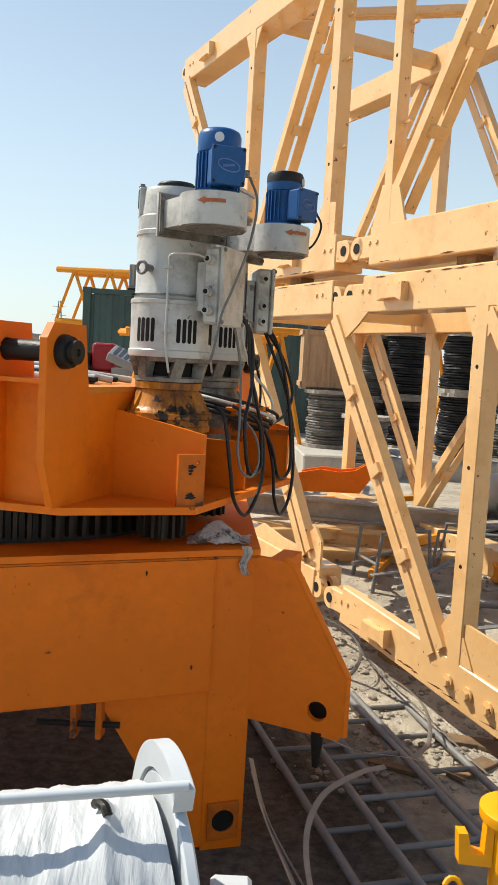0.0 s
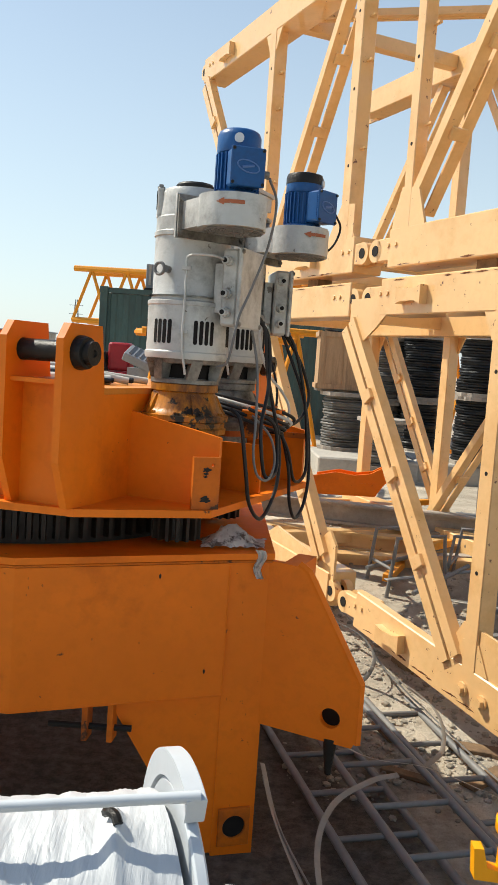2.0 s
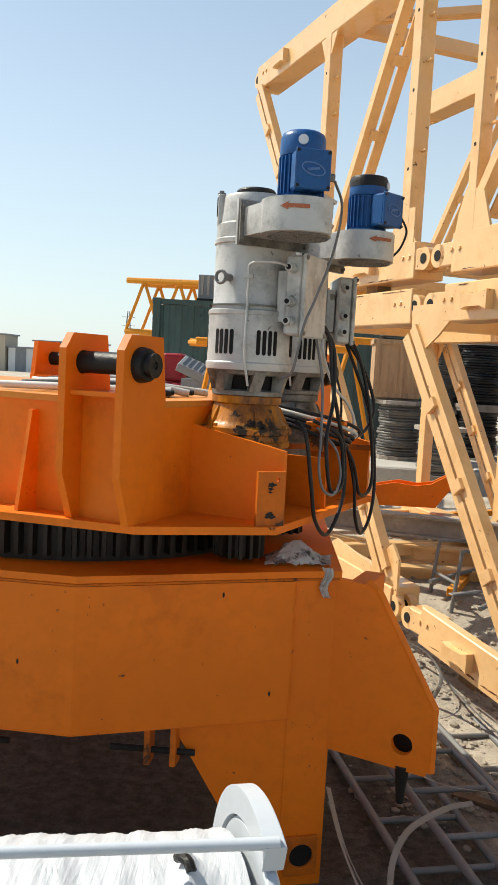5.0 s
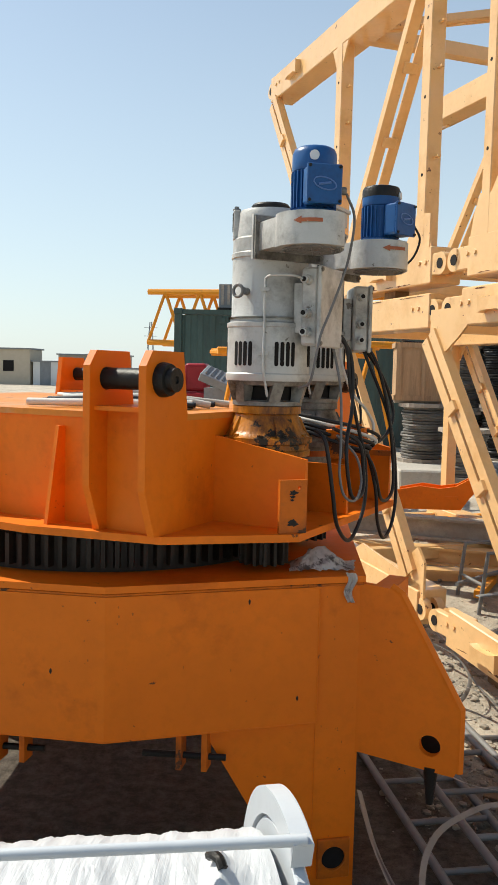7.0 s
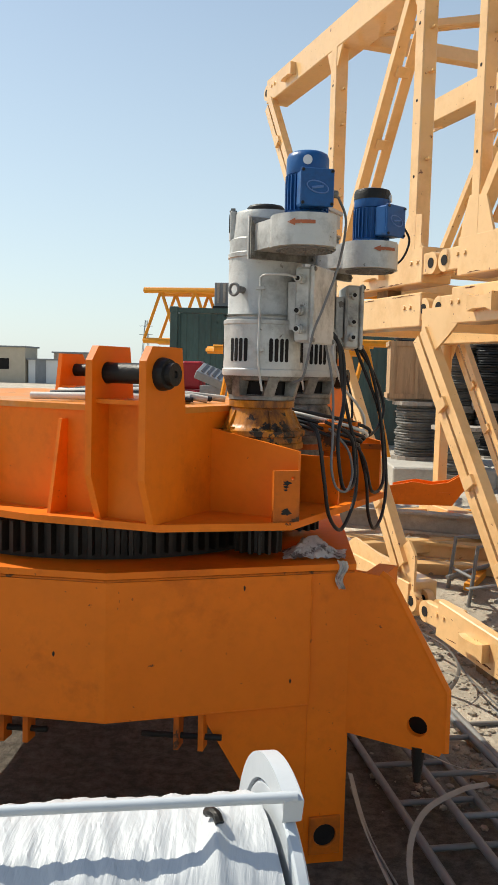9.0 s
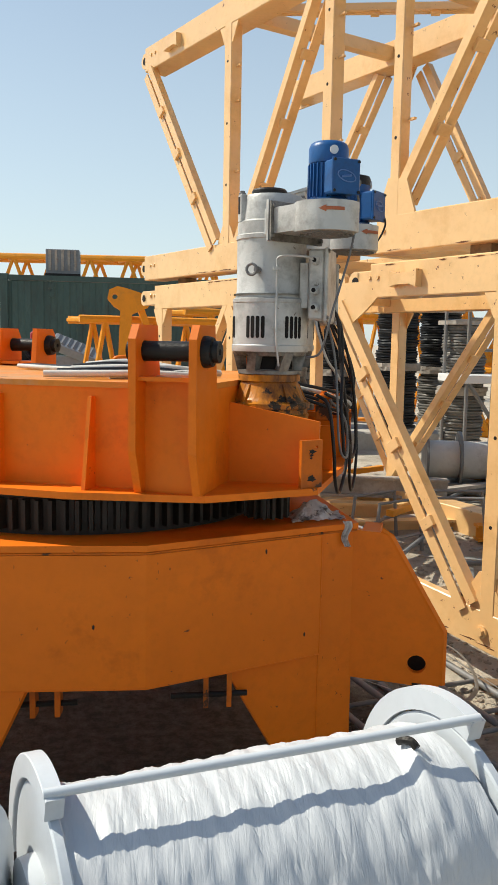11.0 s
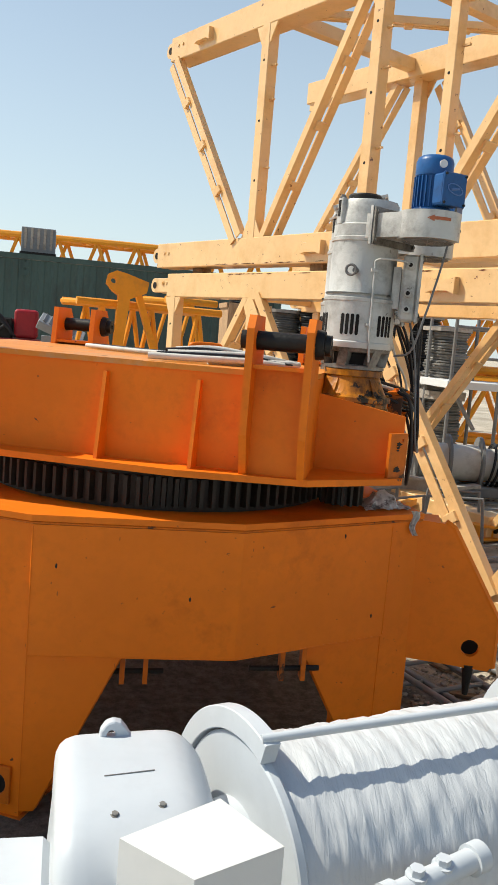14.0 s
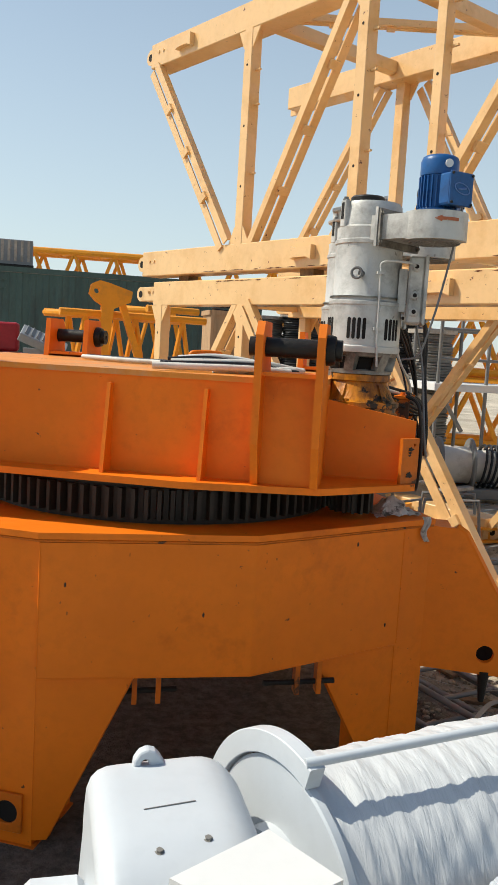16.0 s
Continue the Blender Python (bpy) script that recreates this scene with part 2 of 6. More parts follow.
def beam(bm, p, q, w, h, up=(0, 0, 1), ox=0.0, oy=0.0):
    """A bar from p to q, w across and h along up."""
    r, ln = frame_of(p, q, up)
    mid = (Vector(p) + Vector(q)) / 2
    bmesh.ops.create_cube(bm, size=1.0, matrix=Matrix.Translation(mid) @ r @ Matrix.Translation((ox, oy, 0)) @ Matrix.Diagonal((w, h, ln, 1)))
    return bm


def cyl(bm, p, q, r, seg=16, r2=None):
    m, ln = frame_of(p, q)
    mid = (Vector(p) + Vector(q)) / 2
    bmesh.ops.create_cone(bm, cap_ends=True, segments=seg, radius1=r, radius2=r if r2 is None else r2, depth=ln, matrix=Matrix.Translation(mid) @ m)
    return bm


def lathe(bm, profile, seg=40, m=Matrix()):
    rings = []
    for r, z in profile:
        rings.append([bm.verts.new(m @ Vector((r * math.cos(2 * math.pi * k / seg), r * math.sin(2 * math.pi * k / seg), z))) for k in range(seg)])
    for a, b in zip(rings, rings[1:]):
        for k in range(seg):
            bm.faces.new((a[k], a[(k + 1) % seg], b[(k + 1) % seg], b[k]))
    for ring in (rings[0], rings[-1]):
        bm.faces.new(ring)
    return bm


def slab(bm, pts, off):
    """A flat plate: the outline pts pushed by the vector off."""
    off = Vector(off)
    a = [bm.verts.new(Vector(p)) for p in pts]
    b = [bm.verts.new(Vector(p) + off) for p in pts]
    bm.faces.new(a)
    bm.faces.new(list(reversed(b)))
    n = len(pts)
    for k in range(n):
        bm.faces.new((a[k], a[(k + 1) % n], b[(k + 1) % n], b[k]))
    return bm


def holed(bm, outer, holes, o, u, v, off, seg=20):
    """A plate with round holes, drawn in the plane o + x u + y v and pushed by off."""
    o, u, v, off = Vector(o), Vector(u), Vector(v), Vector(off)
    loops = [list(outer)] + [[(x + r * math.cos(2 * math.pi * k / seg), y + r * math.sin(2 * math.pi * k / seg)) for k in range(seg)] for x, y, r in holes]
    edges, rims = [], []
    for lp in loops:
        vs = [bm.verts.new(o + u * x + v * y) for x, y in lp]
        rims.append(vs)
        edges += [bm.edges.new((vs[k], vs[(k + 1) % len(vs)])) for k in range(len(vs))]
    got = bmesh.ops.triangle_fill(bm, use_beauty=True, use_dissolve=False, edges=edges)
    faces = [f for f in got["geom"] if isinstance(f, bmesh.types.BMFace)]
    ext = bmesh.ops.extrude_face_region(bm, geom=faces, use_keep_orig=True)
    bmesh.ops.translate(bm, verts=[e for e in ext["geom"] if isinstance(e, bmesh.types.BMVert)], vec=off)
    return bm


def smooth_path(pts, n=10):
    pts = [Vector(p) for p in pts]
    pts = [pts[0] * 2 - pts[1]] + pts + [pts[-1] * 2 - pts[-2]]
    out = []
    for i in range(1, len(pts) - 2):
        p0, p1, p2, p3 = pts[i - 1:i + 3]
        for k in range(n):
            t = k / n
            out.append(0.5 * (2 * p1 + (p2 - p0) * t + (2 * p0 - 5 * p1 + 4 * p2 - p3) * t * t + (3 * p1 - p0 - 3 * p2 + p3) * t ** 3))
    out.append(pts[-2])
    return out


def tube(bm, pts, r, seg=8, n=10, flat=1.0):
    path = smooth_path(pts, n) if n > 1 else [Vector(p) for p in pts]
    rings = []
    side = None
    for i, p in enumerate(path):
        t = (path[min(i + 1, len(path) - 1)] - path[max(i - 1, 0)]).normalized()
        if side is None:
            side = t.cross(Vector((0.3, 0.2, 1)))
        side = (side - t * side.dot(t)).normalized()
        up = t.cross(side)
        rings.append([bm.verts.new(p + side * (r * math.cos(2 * math.pi * k / seg)) + up * (flat * r * math.sin(2 * math.pi * k / seg))) for k in range(seg)])
    for a, b in zip(rings, rings[1:]):
        for k in range(seg):
            bm.faces.new((a[k], a[(k + 1) % seg], b[(k + 1) % seg], b[k]))
    bm.faces.new(rings[0])
    bm.faces.new(rings[-1])
    return bm


def hexbolt(bm, p, d, r=0.012, h=0.01):
    p, d = Vector(p), Vector(d).normalized()
    cyl(bm, p, p + d * h, r, 6)
    cyl(bm, p, p + d * h * 0.35, r * 1.45, 12)
    return bm


# ---- ground ----
def rise(x, y):
    t = max(0.0, min(1.0, (y - 3.2) / 3.0))
    base = 0.36 * t * t * (3 - 2 * t)
    damp = 1.0 if y < 60 else 0.0
    return base + damp * (0.03 * noise.noise((x * 0.7, y * 0.7, 3.1)) + 0.012 * noise.noise((x * 4.1, y * 4.1, 7.7)))


def build_ground():
    xs = sorted({*[-3000, -800, -250, -90, -40, -20, -12], *[round(-8 + 0.09 * k, 3) for k in range(178)], *[10, 14, 20, 40, 90, 250, 800, 3000]})
    ys = sorted({*[-3000, -600, -100, -25, -8], *[round(-3 + 0.09 * k, 3) for k in range(156)], *[12, 14, 17, 20, 25, 32, 45, 70, 140, 400, 1200, 3000]})
    verts = [(x, y, rise(x, y)) for y in ys for x in xs]
    n = len(xs)
    faces = [(j * n + i, j * n + i + 1, (j + 1) * n + i + 1, (j + 1) * n + i) for j in range(len(ys) - 1) for i in range(n - 1)]
    me = bpy.data.meshes.new("ground")
    me.from_pydata(verts, [], faces)
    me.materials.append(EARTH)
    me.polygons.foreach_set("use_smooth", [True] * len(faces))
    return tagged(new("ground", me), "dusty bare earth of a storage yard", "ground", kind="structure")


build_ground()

# ---- crane base under the slewing ring ----
CX, CY = -0.868, 3.374
RC, LUG0, LUG1 = V(0.011, 2.733), V(0.157, 2.78), V(0.478, 2.657)
BEND = V(-0.654, 2.474)
LC, LL = V(-1.385, 2.515), V(-1.545, 2.60)
TOP, BOT = 1.085, 0.60


def at(p, z):
    return V(p[0], p[1], z)


def build_base():
    t = thing("crane_base", "orange painted steel crane base frame on four legs with pin lugs", "crane base", (CX, CY, 0))
    rim = [LL, LC, BEND, RC, LUG0, V(0.13, 3.35), V(0.11, 4.0), V(-0.24, 4.25), V(-1.1, 4.29), V(-1.75, 4.0), V(-1.80, 3.3)]
    bm = BM()
    slab(bm, [at(p, BOT) for p in rim], (0, 0, TOP - BOT))
    part("ring_beam", bm, ORANGE, t, bevel=0.004)
    c = V(-0.85, 3.35)
    lid = [p + (p - c).normalized() * 0.012 for p in rim]
    part("top_plate", slab(BM(), [at(p, TOP) for p in lid], (0, 0, 0.022)), ORANGE, t, bevel=0.003)
    # cover sheets welded on the two front panels
    sheet, outer = [LC, BEND, RC], []
    for p, n2 in zip(sheet, (V(0.056, -0.998), V(0.16, -0.987), V(0.364, -0.931))):
        outer.append(p + n2 * 0.008)
    part("cover_sheet", slab(BM(), [at(p, BOT + 0.003) for p in (*sheet, *outer[::-1])], (0, 0, TOP - BOT - 0.015)), ORANGE, t, bevel=0.002)
    # weld bead along the rim of the top plate
    part("weld_bead", tube(BM(), [at(p + (p - c).normalized() * 0.004, TOP - 0.006) for p in (LL, LC, BEND, RC, LUG0)], 0.006, 6, 1), ORANGE_DARK, t)

    # rusty weld seams round the cover sheets
    e0, e1 = outer[2], outer[0]
    for p, q in ((at(e0, BOT + 0.01), at(e0, TOP - 0.02)), (at(e1, BOT + 0.01), at(e1, TOP - 0.02)), (at(outer[0], BOT + 0.004), at(outer[1], BOT + 0.004)), (at(outer[1], BOT + 0.004), at(outer[2], BOT + 0.004))):
        part("weld_seam", tube(BM(), [p.lerp(q, k / 8) for k in range(9)], 0.003, 6, 1), ORANGE, t)
    speck = random.Random(8)
    for k in range(27):
        a, b = ((LC, BEND), (BEND, RC), (RC, LUG0))[k % 3]
        f = speck.uniform(0.04, 0.96)
        z = TOP - 0.03 - 0.42 * speck.random() ** 1.7 if k % 3 < 2 else speck.uniform(0.08, 1.05)
        n2 = V(b.y - a.y, a.x - b.x).normalized()
        c0 = at(a.lerp(b, f) + n2 * (0.008 if k % 3 < 2 else 0.0), z)
        r = speck.uniform(0.0015, 0.004)
        bm = BM()
        bmesh.ops.create_icosphere(bm, subdivisions=1, radius=r, matrix=Matrix.Translation(c0) @ Matrix.Diagonal((1, 0.35, speck.uniform(1, 2.6), 1)))
        part("rust_speck", bm, ORANGE_DARK, t)

    def leg(a, b, gus, depth):
        d = (b - a).normalized()
        back = V(-d.y, d.x) * depth
        bm = BM()
        slab(bm, [at(a, 0.0), at(b, 0.0), at(b, BOT), at(a, BOT)], (back.x, back.y, 0))
        lg = part("leg", bm, ORANGE, t, bevel=0.004)
        g0, g1 = gus
        gb = back.normalized()
        o = gb * 0.003
        pts = [at(g0 + o, BOT), at(g1 + o, BOT), at(g1 + o, 0.02), at(g1 + (g0 - g1).normalized() * 0.05 + o, 0.02)]
        part("gusset", slab(BM(), pts, (gb.x * 0.025, gb.y * 0.025, 0)), ORANGE, lg, bevel=0.002)
        m = (a + b) / 2
        nn = -gb
        pad = BM()
        holed(pad, [(-0.058, -0.07), (0.058, -0.07), (0.058, 0.07), (-0.058, 0.07)], [(0, 0, 0.042)], at(m + nn * 0.014, 0.115), at(d, 0), V(0, 0, 1), at(gb * 0.014, 0))
        pp = part("pin_pad", pad, ORANGE_DARK, lg, bevel=0.002)
        part("pin_hole", cyl(BM(), at(m - nn * 0.01, 0.115), at(m + nn * 0.003, 0.115), 0.042, 20), HOLE, pp)
        part("foot_plate", slab(BM(), [at(a - d * 0.015 + nn * 0.012, -0.03), at(b + d * 0.015 + nn * 0.012, -0.03), at(b + d * 0.015 + back, -0.03), at(a - d * 0.015 + back, -0.03)], (0, 0, 0.032)), ORANGE_DARK, lg)

    leg(RC, LUG0, (V(-0.36, 2.62), RC), 0.30)
    leg(LL, LC, (V(-1.06, 2.50), LC), 0.30)
    leg(V(-0.05, 4.15), V(-0.24, 4.22), (V(-0.6, 4.25), V(-0.24, 4.22)), 0.28)
    leg(V(-1.5, 4.15), V(-1.75, 4.0), (V(-1.1, 4.2), V(-1.5, 4.15)), 0.28)
    # pin lug arms, two cheeks each
    for o, e, sep in ((LUG0, LUG1, V(0.10, 0.27)), (LL, V(-1.88, 2.50), V(-0.05, 0.28))):
        d = (e - o).normalized()
        ln = (e - o).length
        nb = V(-d.y, d.x) if d.x > 0 else V(d.y, -d.x)
        outline = [(-0.012, 0.49), (ln - 0.01, 0.475), (ln + 0.004, 0.50), (ln + 0.004, 0.70), (0.135, 1.055), (0.10, 1.075), (-0.012, 1.08)]
        hx = (V(0.383, 2.667) - LUG0).length if d.x > 0 else 0.245
        for k in (0, 1)[:1 if d.x > 0 else 2]:
            s = nb * (-0.005 + 0.25 * k)
            lug = part("lug_cheek", holed(BM(), outline, [(hx, 0.565, 0.036)] if k == 0 else [(hx + 0.03, 0.575, 0.03)], at(o + s, 0), at(d, 0), V(0, 0, 1), at(nb * 0.028, 0)), ORANGE, t)
            if d.x > 0:
                # solid black plug, added so the lug hole looks shaded inside
                part("pin_bush", cyl(BM(), at(o + d * hx + nb * 0.05, 0.565), at(o + d * hx + nb * 0.16, 0.565), 0.05, 24), HOLE, lug, smooth=True)
            if k == 0:
                edge = [o + d * 0.10, o + d * 0.135, o + d * (ln + 0.004), o + d * (ln + 0.004)]
                zz = (1.078, 1.058, 0.70, 0.49)
                part("edge_strip", tube(BM(), [at(p + s + nb * 0.014, z) for p, z in zip(edge, zz)], 0.017, 6, 1), ORANGE, lug)
        pts = [at(o + d * 0.02 + nb * 0.03, 0.50), at(o + d * 0.09 + nb * 0.03, 0.50), at(o + d * 0.09 + nb * 0.03, 1.06), at(o + d * 0.02 + nb * 0.03, 1.06)]
        part("lug_web", slab(BM(), pts, at(nb * 0.22, 0)), ORANGE, t)
    # unseen block, added to keep the sun off the ground under the left side
    arm = [V(-1.56, 2.63), V(-2.55, 2.48), V(-2.65, 3.0), V(-1.79, 3.30)]
    part("outrigger_arm", slab(BM(), [at(p, 0.45) for p in arm], (0, 0, 0.63)), ORANGE, t, bevel=0.004)
    # hinge brackets under the beam
    for x0 in (-1.05, -0.44):
        for dx in (0, 0.085):
            y0 = 2.60 + 0.02 * (x0 > -0.8)
            bm = BM()
            holed(bm, [(-0.03, 0.47), (0.03, 0.47), (0.03, 0.60), (-0.03, 0.60)], [(0, 0.51, 0.012)], V(x0 + dx, y0, 0), V(0.12, 0.99, 0), V(0, 0, 1), V(0.018, 0, 0), 12)
            part("hanger", bm, ORANGE_DARK, t)
        part("hinge_bar", cyl(BM(), (x0 - 0.12, y0, 0.51), (x0 + 0.16, y0, 0.51), 0.011, 10), BLACK, t)
    # drips of rust and stud marks on the front
    for x, z in ((-0.215, 1.035), (-0.052, 0.695), (-0.83, 0.825), (-1.30, 0.93)):
        f = (x - BEND.x) / (RC.x - BEND.x) if x > BEND.x else (BEND.x - x) / (BEND.x - LC.x)
        y = BEND.y + (RC.y - BEND.y) * f if x > BEND.x else BEND.y + (LC.y - BEND.y) * f
        bm = BM()
        bmesh.ops.create_icosphere(bm, subdivisions=1, radius=0.0065, matrix=Matrix.Translation((x, y - 0.009, z)) @ Matrix.Diagonal((0.7, 0.3, 1.5, 1)))
        part("paint_blister", bm, BLACK, t)
    return t


build_base()

# ---- slewing ring ----
SX, SY = CX, CY
PA, PB = V(0.391, 0.921).normalized(), V(0.921, -0.391).normalized()


def P(a, b, z):
    return V(SX + PA.x * a + PB.x * b, SY + PA.y * a + PB.y * b, z)


def gear(bm, c, r, z0, z1, n, tooth):
    """A toothed wheel with trapezoid teeth."""
    lo, hi = [], []
    for k in range(n):
        a = 2 * math.pi / n
        for f, rr in ((0.0, r - tooth), (0.30, r - tooth), (0.42, r), (0.72, r), (0.88, r - tooth)):
            th = a * (k + f)
            lo.append(bm.verts.new((c[0] + rr * math.cos(th), c[1] + rr * math.sin(th), z0)))
            hi.append(bm.verts.new((c[0] + rr * math.cos(th), c[1] + rr * math.sin(th), z1)))
    m = len(lo)
    for k in range(m):
        bm.faces.new((lo[k], lo[(k + 1) % m], hi[(k + 1) % m], hi[k]))
    bm.faces.new(hi)
    bm.faces.new(list(reversed(lo)))
    return bm


def build_ring():
    t = thing("slewing_ring", "black greased slewing ring gear lying on the crane base", "gear", (SX, SY, 1.107))
    part("ring_gear", gear(BM(), (SX, SY), 0.775, 1.128, 1.235, 104, 0.032), GEARMAT, t)
    part("lower_race", lathe(BM(), [(0.68, 1.107), (0.735, 1.107), (0.735, 1.126), (0.68, 1.126)], 72, Matrix.Translation((SX, SY, 0))), GEARMAT, t, smooth=True)
    part("upper_race", lathe(BM(), [(0.60, 1.235), (0.735, 1.235), (0.735, 1.262), (0.60, 1.262)], 72, Matrix.Translation((SX, SY, 0))), GEARMAT, t, smooth=True)


build_ring()

# ---- slewing platform ----
M1, M2 = (-0.250, 0.846), (0.235, 0.780)
FZ = 1.287


def build_platform():
    t = thing("slewing_platform", "orange steel slewing platform with pinned ears and an open nose box", "crane platform", tuple(P(0, 0, 1.262)))
    out = [(-0.80, -1.05), (-0.835, 0.30), (-0.745, 0.755), (-0.465, 1.08), (0.425, 1.085), (0.70, 0.755), (0.80, 0.30), (0.77, -1.05)]
    part("bottom_flange", slab(BM(), [P(a, b, 1.263) for a, b in out], (0, 0, 0.024)), ORANGE, t, bevel=0.003)
    A0, A1 = -0.70, 0.66

    def plate(name, pts, off, mat=ORANGE, bv=0.002, par=None):
        return part(name, slab(BM(), pts, off), mat, par or t, bevel=bv)

    na, nb = at(PA, 0), at(PB, 0)
    plate("side_wall", [P(A0, -1.03, FZ), P(A0, 0.72, FZ), P(A0, 0.72, 1.63), P(A0, -1.03, 1.63)], na * 0.02)
    plate("side_wall", [P(A1, -1.03, FZ), P(A1, 0.72, FZ), P(A1, 0.72, 1.63), P(A1, -1.03, 1.63)], na * -0.02)
    plate("end_wall", [P(-0.74, 0.714, FZ), P(0.70, 0.714, FZ), P(0.66, 0.714, 1.63), P(-0.70, 0.714, 1.63), P(-0.74, 0.714, 1.45)], nb * 0.024)
    plate("end_wall", [P(A0, -1.05, FZ), P(A1, -1.05, FZ), P(A1, -1.05, 1.63), P(A0, -1.05, 1.63)], nb * 0.02)
    plate("deck", [P(A0 - 0.012, -1.06, 1.63), P(A0 - 0.012, 0.735, 1.63), P(A1 + 0.012, 0.735, 1.63), P(A1 + 0.012, -1.06, 1.63)], (0, 0, 0.02), WARM)
    for b in (-0.55, -0.02, 0.33):
        plate("stiffener", [P(A0, b, FZ), P(A0 - 0.085, b, FZ), P(A0 - 0.03, b, 1.60), P(A0, b, 1.60)], nb * 0.014)

    def ear(ca, b, sgn):
        """One ear plate with its pin hole; sgn points away from the deck."""
        o = P(ca, b, 0)
        pts = [(0.03 * sgn, FZ), (0.083 * sgn, 1.43), (0.083 * sgn, 1.796), (0.05 * sgn, 1.842), (-0.116 * sgn, 1.842), (-0.142 * sgn, 1.652), (-0.142 * sgn, FZ)]
        e = part("ear", holed(BM(), pts, [(0, 1.757, 0.036)], o, na, V(0, 0, 1), nb * 0.026), ORANGE, t)
        return e

    for ca, sgn in ((-0.735, -1), (0.695, 1)):
        for b0 in (0.513, -0.80):
            ear(ca, b0, sgn)
            ear(ca, b0 + 0.205, sgn)
            plate("ear_web", [P(ca - 0.02 * sgn, b0 + 0.026, FZ), P(ca - 0.02 * sgn, b0 + 0.205, FZ), P(ca - 0.02 * sgn, b0 + 0.205, 1.66), P(ca - 0.02 * sgn, b0 + 0.026, 1.66)], na * 0.016 * sgn)
            plate("ear_shelf", [P(ca + 0.06 * sgn, b0 + 0.026, 1.66), P(ca + 0.06 * sgn, b0 + 0.205, 1.66), P(ca - 0.13 * sgn, b0 + 0.205, 1.66), P(ca - 0.13 * sgn, b0 + 0.026, 1.66)], (0, 0, 0.014))
            p0, p1 = P(ca, b0 - 0.03, 1.757), P(ca, b0 + 0.275, 1.757)
            pin = part("ear_pin", cyl(BM(), p0, p1, 0.033, 24), BLACK, t, "black greased steel pin", smooth=True)
            bm = BM()
            lathe(bm, [(0.033, 0), (0.052, 0.0), (0.052, 0.012), (0.047, 0.030), (0.036, 0.032), (0.036, 0.052), (0.012, 0.052), (0.010, 0.046)], 24, frame_at(P(ca, b0 + 0.231, 1.757), nb))
            part("pin_head", bm, BLACK, pin, smooth=True)
    # nose box for the two drives
    web = [(-0.395, 0.738), (-0.392, 1.07)]
    off = na * -0.018
    plate("nose_web", [P(*web[0], FZ), P(*web[1], FZ), P(*web[1], 1.515), P(*web[0], 1.575)], off)
    plate("nose_web", [P(0.39, 0.738, FZ), P(0.395, 1.07, FZ), P(0.395, 1.07, 1.50), P(0.39, 0.738, 1.57)], na * 0.018)
    plate("nose_rib", [P(-0.03, 0.738, FZ), P(-0.03, 1.06, FZ), P(-0.03, 1.06, 1.465), P(-0.03, 0.738, 1.465)], na * 0.016)
    deck = BM()
    holed(deck, [(-0.394, 0.739), (-0.391, 1.075), (0.394, 1.075), (0.389, 0.739)], [(*M1, 0.10), (*M2, 0.10)], P(0, 0, 1.466), na, nb, V(0, 0, 0.022), 28)
    part("nose_deck", deck, ORANGE_DARK, t)
    tab = part("stop_plate", holed(BM(), [(-0.046, FZ), (0.046, FZ), (0.046, 1.455), (-0.046, 1.455)], [(0.02, 1.43, 0.006)], P(-0.452, 1.045, 0), (na * 0.75 + nb * 0.66).normalized(), V(0, 0, 1), (nb * 0.75 - na * 0.66).normalized() * 0.014), ORANGE_DARK, t)
    face = (nb * 0.75 - na * 0.66).normalized()
    along = (na * 0.75 + nb * 0.66).normalized()
    for z0, k in ((1.415, 0.55), (1.402, 0.34), (1.392, 0.25), (1.325, 0.5), (1.318, 0.62)):
        o = P(-0.452, 1.045, z0) + face * 0.0145 + along * (0.012 * k - 0.008)
        ring = [o + along * (0.026 * k * math.cos(u) * (1 + 0.4 * math.sin(3 * u + z0 * 50))) + V(0, 0, 0.013 * k * math.sin(u) * (1 + 0.3 * math.cos(5 * u))) for u in [2 * math.pi * q / 14 for q in range(14)]]
        part("rust_scab", slab(BM(), ring, face * 0.0015), BLACK, tab, "bare rusty patch")
    return t


def frame_at(p, d):
    """A pose at p whose z axis runs along d."""
    m, _ = frame_of(p, Vector(p) + Vector(d))
    return Matrix.Translation(p) @ m


build_platform()


